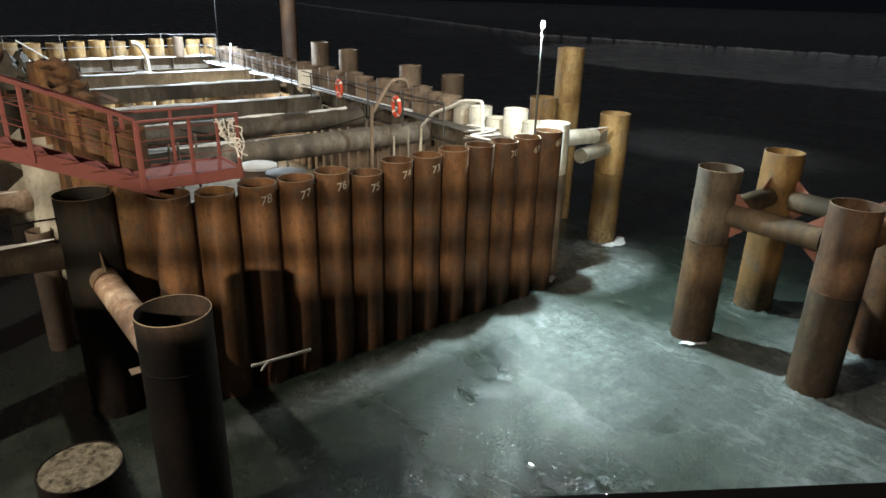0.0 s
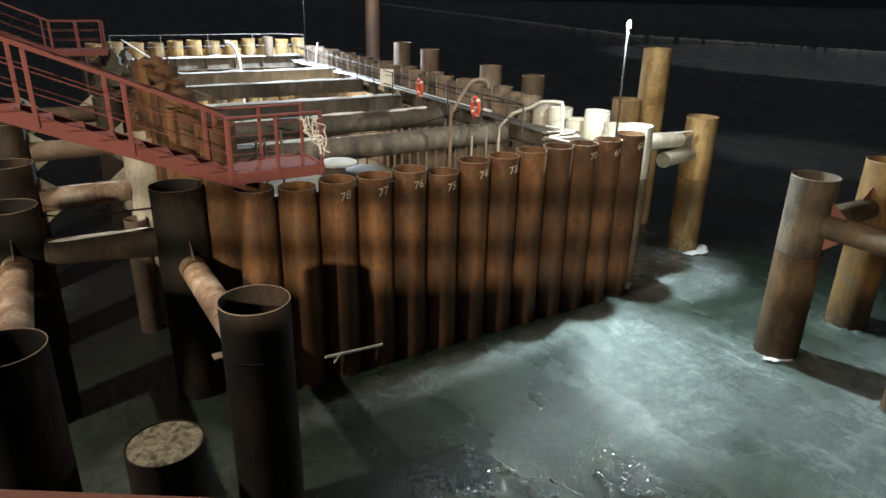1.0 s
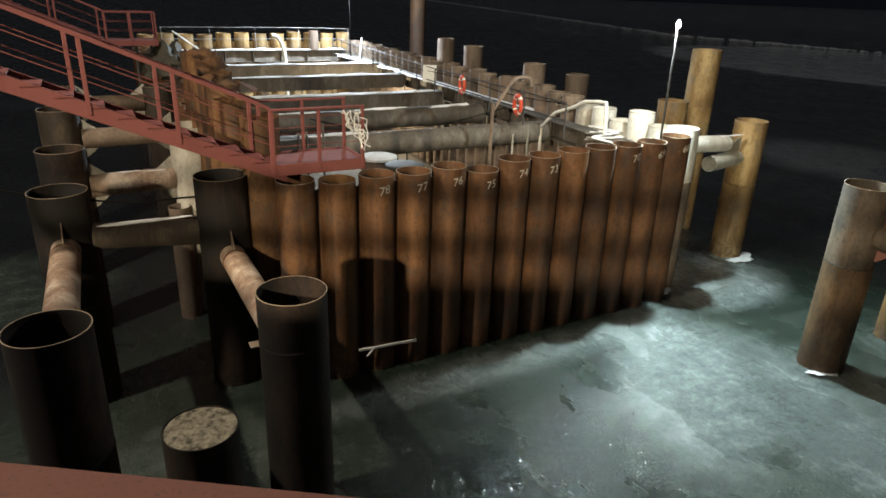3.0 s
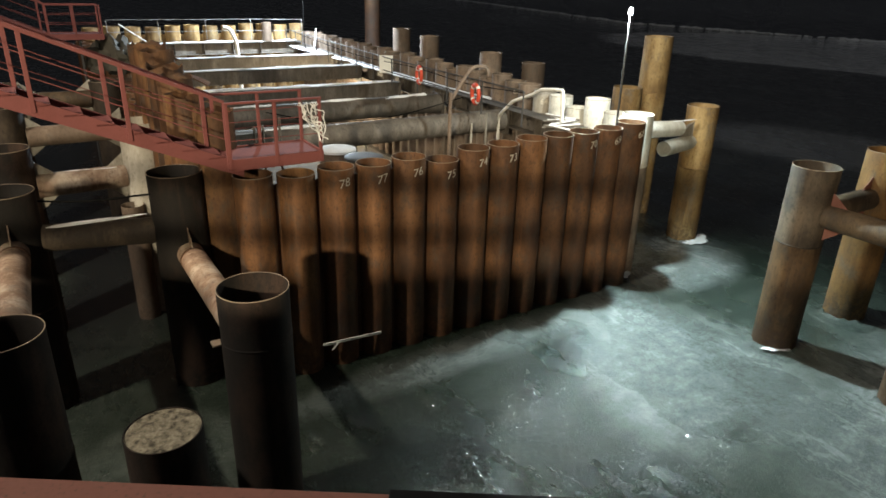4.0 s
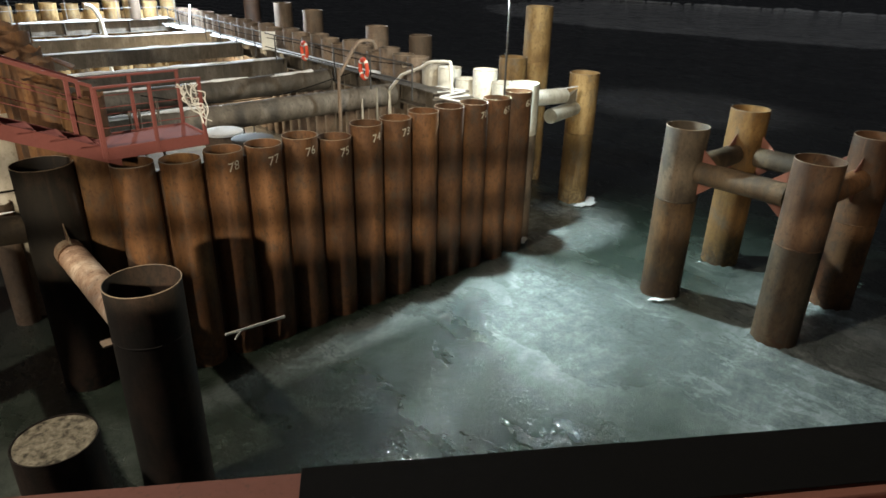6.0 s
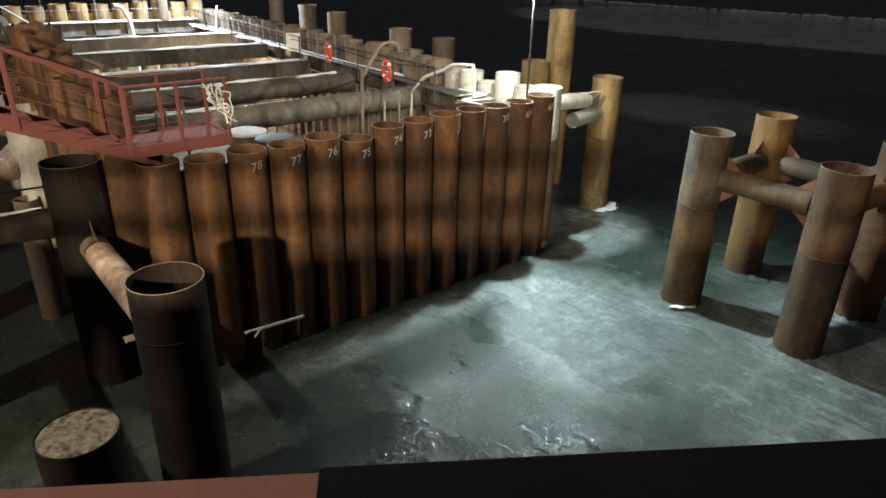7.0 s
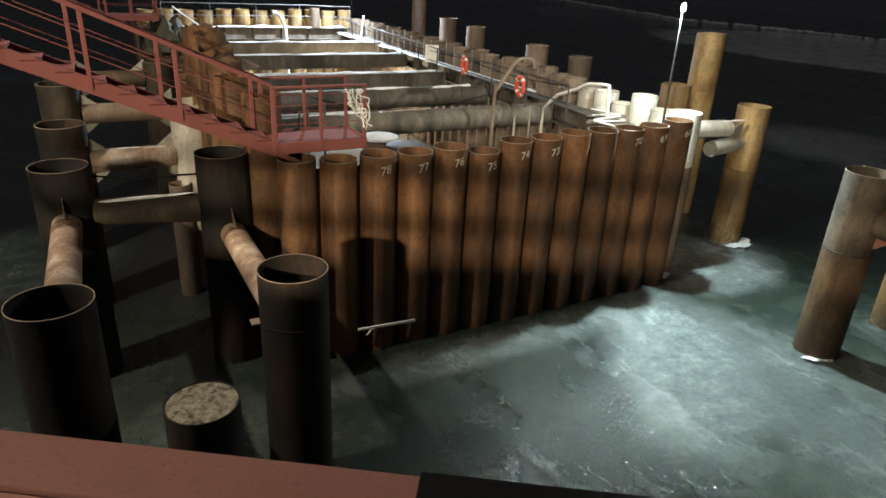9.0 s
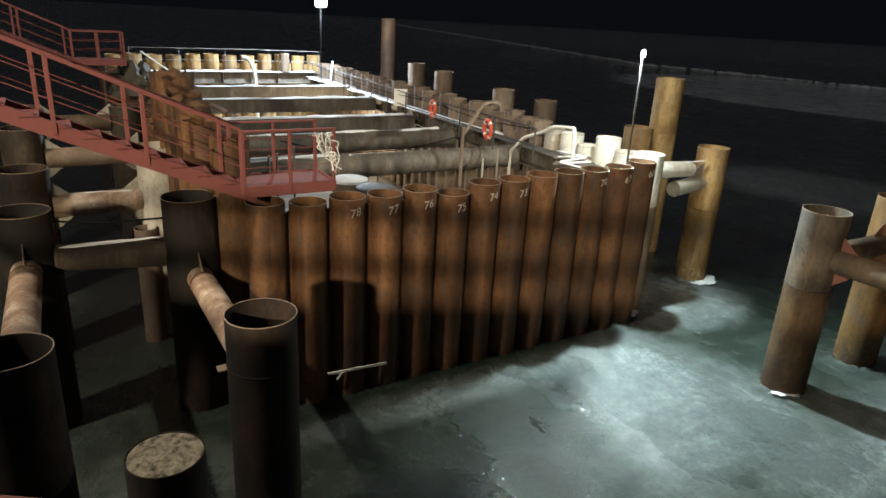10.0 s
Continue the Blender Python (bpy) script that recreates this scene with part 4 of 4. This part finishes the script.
rope_tangle(4.50, 11.93, 4.96, 3)
for k, (x, y, sx, sy, t) in enumerate(((14.22, 7.30, 0.34, 0.10, -0.6), (18.5, 13.02, 0.50, 0.20, -0.2), (19.0, 13.2, 0.34, 0.17, 0.5), (14.25, 12.2, 0.30, 0.10, 0.5))):
    blob_sheet("snow_crust", "white crust of snow at the foot of a pile", (x, y), sx, sy, t, SNOW, 0.105 + 0.002 * k, 40 + k, 0.5)


def ice_collar(x, y, r, seed, reach=0.55):
    """A low uneven swell of frozen splash round the foot of a pile."""
    bm, rows = bmesh.new(), []
    for k, (f, h) in enumerate(((0.0, 0.11), (0.10, 0.13), (0.24, 0.06), (0.45, 0.045), (0.62, 0.06), (0.8, 0.035), (1.0, -0.03))):
        row = []
        for i in range(48):
            a = math.pi * i / 24
            w = 1 + 0.5 * noise.noise(Vector((math.cos(a) * 1.4, math.sin(a) * 1.4, seed)))
            rr = r + 0.004 + f * reach * w
            row.append(bm.verts.new((rr * math.cos(a), rr * math.sin(a), h * (0.7 + 0.6 * noise.noise(Vector((math.cos(a) * 4, math.sin(a) * 4, seed + f)))))))
        rows.append(row)
    for a, b in zip(rows, rows[1:]):
        for i in range(48):
            bm.faces.new((a[i], a[(i + 1) % 48], b[(i + 1) % 48], b[i]))
    return tagged(part("ice_collar", bm, ICE, m=pose(x, y, 0.0)), "low swell of frosted ice round the foot of a pile", "ice", "ice collars round the piles")


for k, (x, y) in enumerate(((14.64, 7.62), (17.80, 7.58), (14.65, 4.58), (17.60, 4.42), (18.58, 13.73))):
    ice_collar(x, y, PILE_R, 3 * k + 1)


def sign_plate(x, y, z, turn):
    ob = thing("notice_board", "small blank white notice board on the guard rail", "sign", pose(x, y, z, 0, 0, turn))
    bm = bmesh.new()
    box(bm, -0.28, 0.28, -0.008, 0.008, -0.35, 0.35, 0.004)
    part("plate", bm, WHITEPAINT, ob)
    return ob


sign_plate(12.62, 24.9, 4.95, -30)
hose("hanging_cable", "thin dark cable slung between piles", [(-3.5, 14.5, 5.0), (-1.6, 14.0, 4.4), (0.2, 13.5, 4.15), (1.52, 13.0, 4.25)], 0.018, RUBBER_AND_SHADE, "cable")


def tarp_heap(x, y, z):
    bm = bmesh.new()
    bmesh.ops.create_icosphere(bm, subdivisions=4, radius=1)
    for v in bm.verts:
        k = 1 + 0.35 * noise.noise(v.co * 2.1) + 0.16 * noise.noise(v.co * 6)
        k += 0.10 * noise.noise(Vector((v.co.x * 22, v.co.y * 9, v.co.z * 22)))
        v.co = Vector((v.co.x * 0.95 * k, v.co.y * 3.2 * k, max(-0.1, v.co.z * 1.0 * k)))
    return tagged(part("tarpaulin", bm, TARP, m=pose(x, y, z)), "snow-capped brown-grey tarpaulin heap on the side wall", "tarpaulin")


tarp_heap(2.95, 30.2, 4.72)
ragged_strip(2.5, 3.5, 28.3, 32.2, 5.16, 0.42, 31, "y")
ragged_strip(3.32, 3.88, 24.5, 28.5, 4.153, 0.2, 33, "y")


def loose_boards():
    rng = random.Random(8)
    for k in range(5):
        ob = thing("loose_board", "snow-dusted board lying on the waler beside the white pipes", "board", pose(12.9 + 0.18 * k, 14.1 + 0.25 * k, 4.27 + 0.03 * k, rng.uniform(-6, 6), rng.uniform(-8, 8), rng.uniform(-60, 30)), "loose boards by the corner")
        bm = bmesh.new()
        box(bm, -0.6, 0.6, -0.07, 0.07, 0, 0.03, 0.004)
        part("wood", bm, PLANK, ob)
        bm = bmesh.new()
        box(bm, -0.45, 0.5, -0.055, 0.055, 0.032, 0.055, 0.012)
        part("snow", bm, SNOW, ob)


loose_boards()

hose("white_hose", "white frozen hose hanging over the back rail", [(9.9, 40.3, 5.45), (10.25, 40.2, 5.3), (10.5, 40.1, 4.7), (10.58, 40.1, 3.9), (10.6, 40.1, 2.5), (10.6, 40.1, -0.1)], 0.11, WHITEPAINT, "hose")
hose("diagonal_bar", "pale diagonal bar bracing the back rail", [(4.6, 42.0, 5.55), (5.2, 42.0, 5.1), (6.1, 42.0, 4.45)], 0.035, WHITEPAINT, "bar")
hose("diagonal_bar", "pale diagonal bar bracing the corner rail", [(15.3, 39.6, 5.35), (15.0, 39.0, 4.9), (14.75, 38.6, 4.22)], 0.035, WHITEPAINT, "bar")


def back_drum(x, y, z):
    ob = part("vent_pipe", ring_tube(0.3, z, z + 1.15, 0.02, 24), GREYRUST, m=pose(x, y, 0))
    return tagged(ob, "short pale vent pipe on the back waler", "pipe")


back_drum(13.0, 42.1, 4.46)

for x, y, top in ((1.8, 29.5, 5.80), (2.4, 29.8, 5.80)):
    tagged(part("stair_support", rod(bmesh.new(), (x, y, -0.3), (x, y, top), 0.06, 12), DARKSTEEL), "thin dark steel prop under the stair", "prop", "stair props")

bm = bmesh.new()
box(bm, -0.62, -0.48, 0.06, 0.24, 3.22, 3.25, 0.004)
part("lug_plate", bm, STEELEDGE, near_pile, "small bent steel lug")


def snow_caps():
    """Thin snow lying on tubes and pipe edges."""
    for k, (x0, x1, y, z, w) in enumerate(((-0.3, 1.45, 13.36, 3.755, 0.10), (-0.3, 1.4, 16.95, 3.855, 0.14), (15.6, 17.9, 13.42, 4.30, 0.08))):
        ragged_strip(x0, x1, y - w, y + w, z, 0.035, 50 + k)


snow_caps()


def pit_pipe(x, y, z0, z1, r, label):
    return tagged(part("thin_pipe", ring_tube(r, z0, z1, 0.006, 12), PALE, m=pose(x, y, 0)), label, "pipe", "thin pipes in the pit")


for x, y, top in ((8.6, 19.2, 3.4), (9.0, 19.3, 3.9), (12.2, 17.0, 4.3), (11.7, 17.1, 4.0), (5.4, 17.0, 4.7), (5.0, 17.2, 4.5), (4.6, 16.6, 4.6)):
    pit_pipe(x, y, -0.2, top, 0.035, "thin pale pipe standing inside the cofferdam")
hose("slack_cable", "thin dark cable slung across the beams", [(5.0, 16.8, 4.9), (7.0, 17.6, 4.35), (9.6, 18.2, 4.22), (12.2, 18.4, 4.6)], 0.014, RUBBER_AND_SHADE, "cable")
hose("slack_cable", "thin dark cable along the guard rail", [(12.25, 15.2, 5.2), (12.3, 18.5, 5.05), (12.38, 22.0, 5.15), (12.8, 28.5, 5.0), (13.7, 39.0, 5.2)], 0.013, RUBBER_AND_SHADE, "cable")
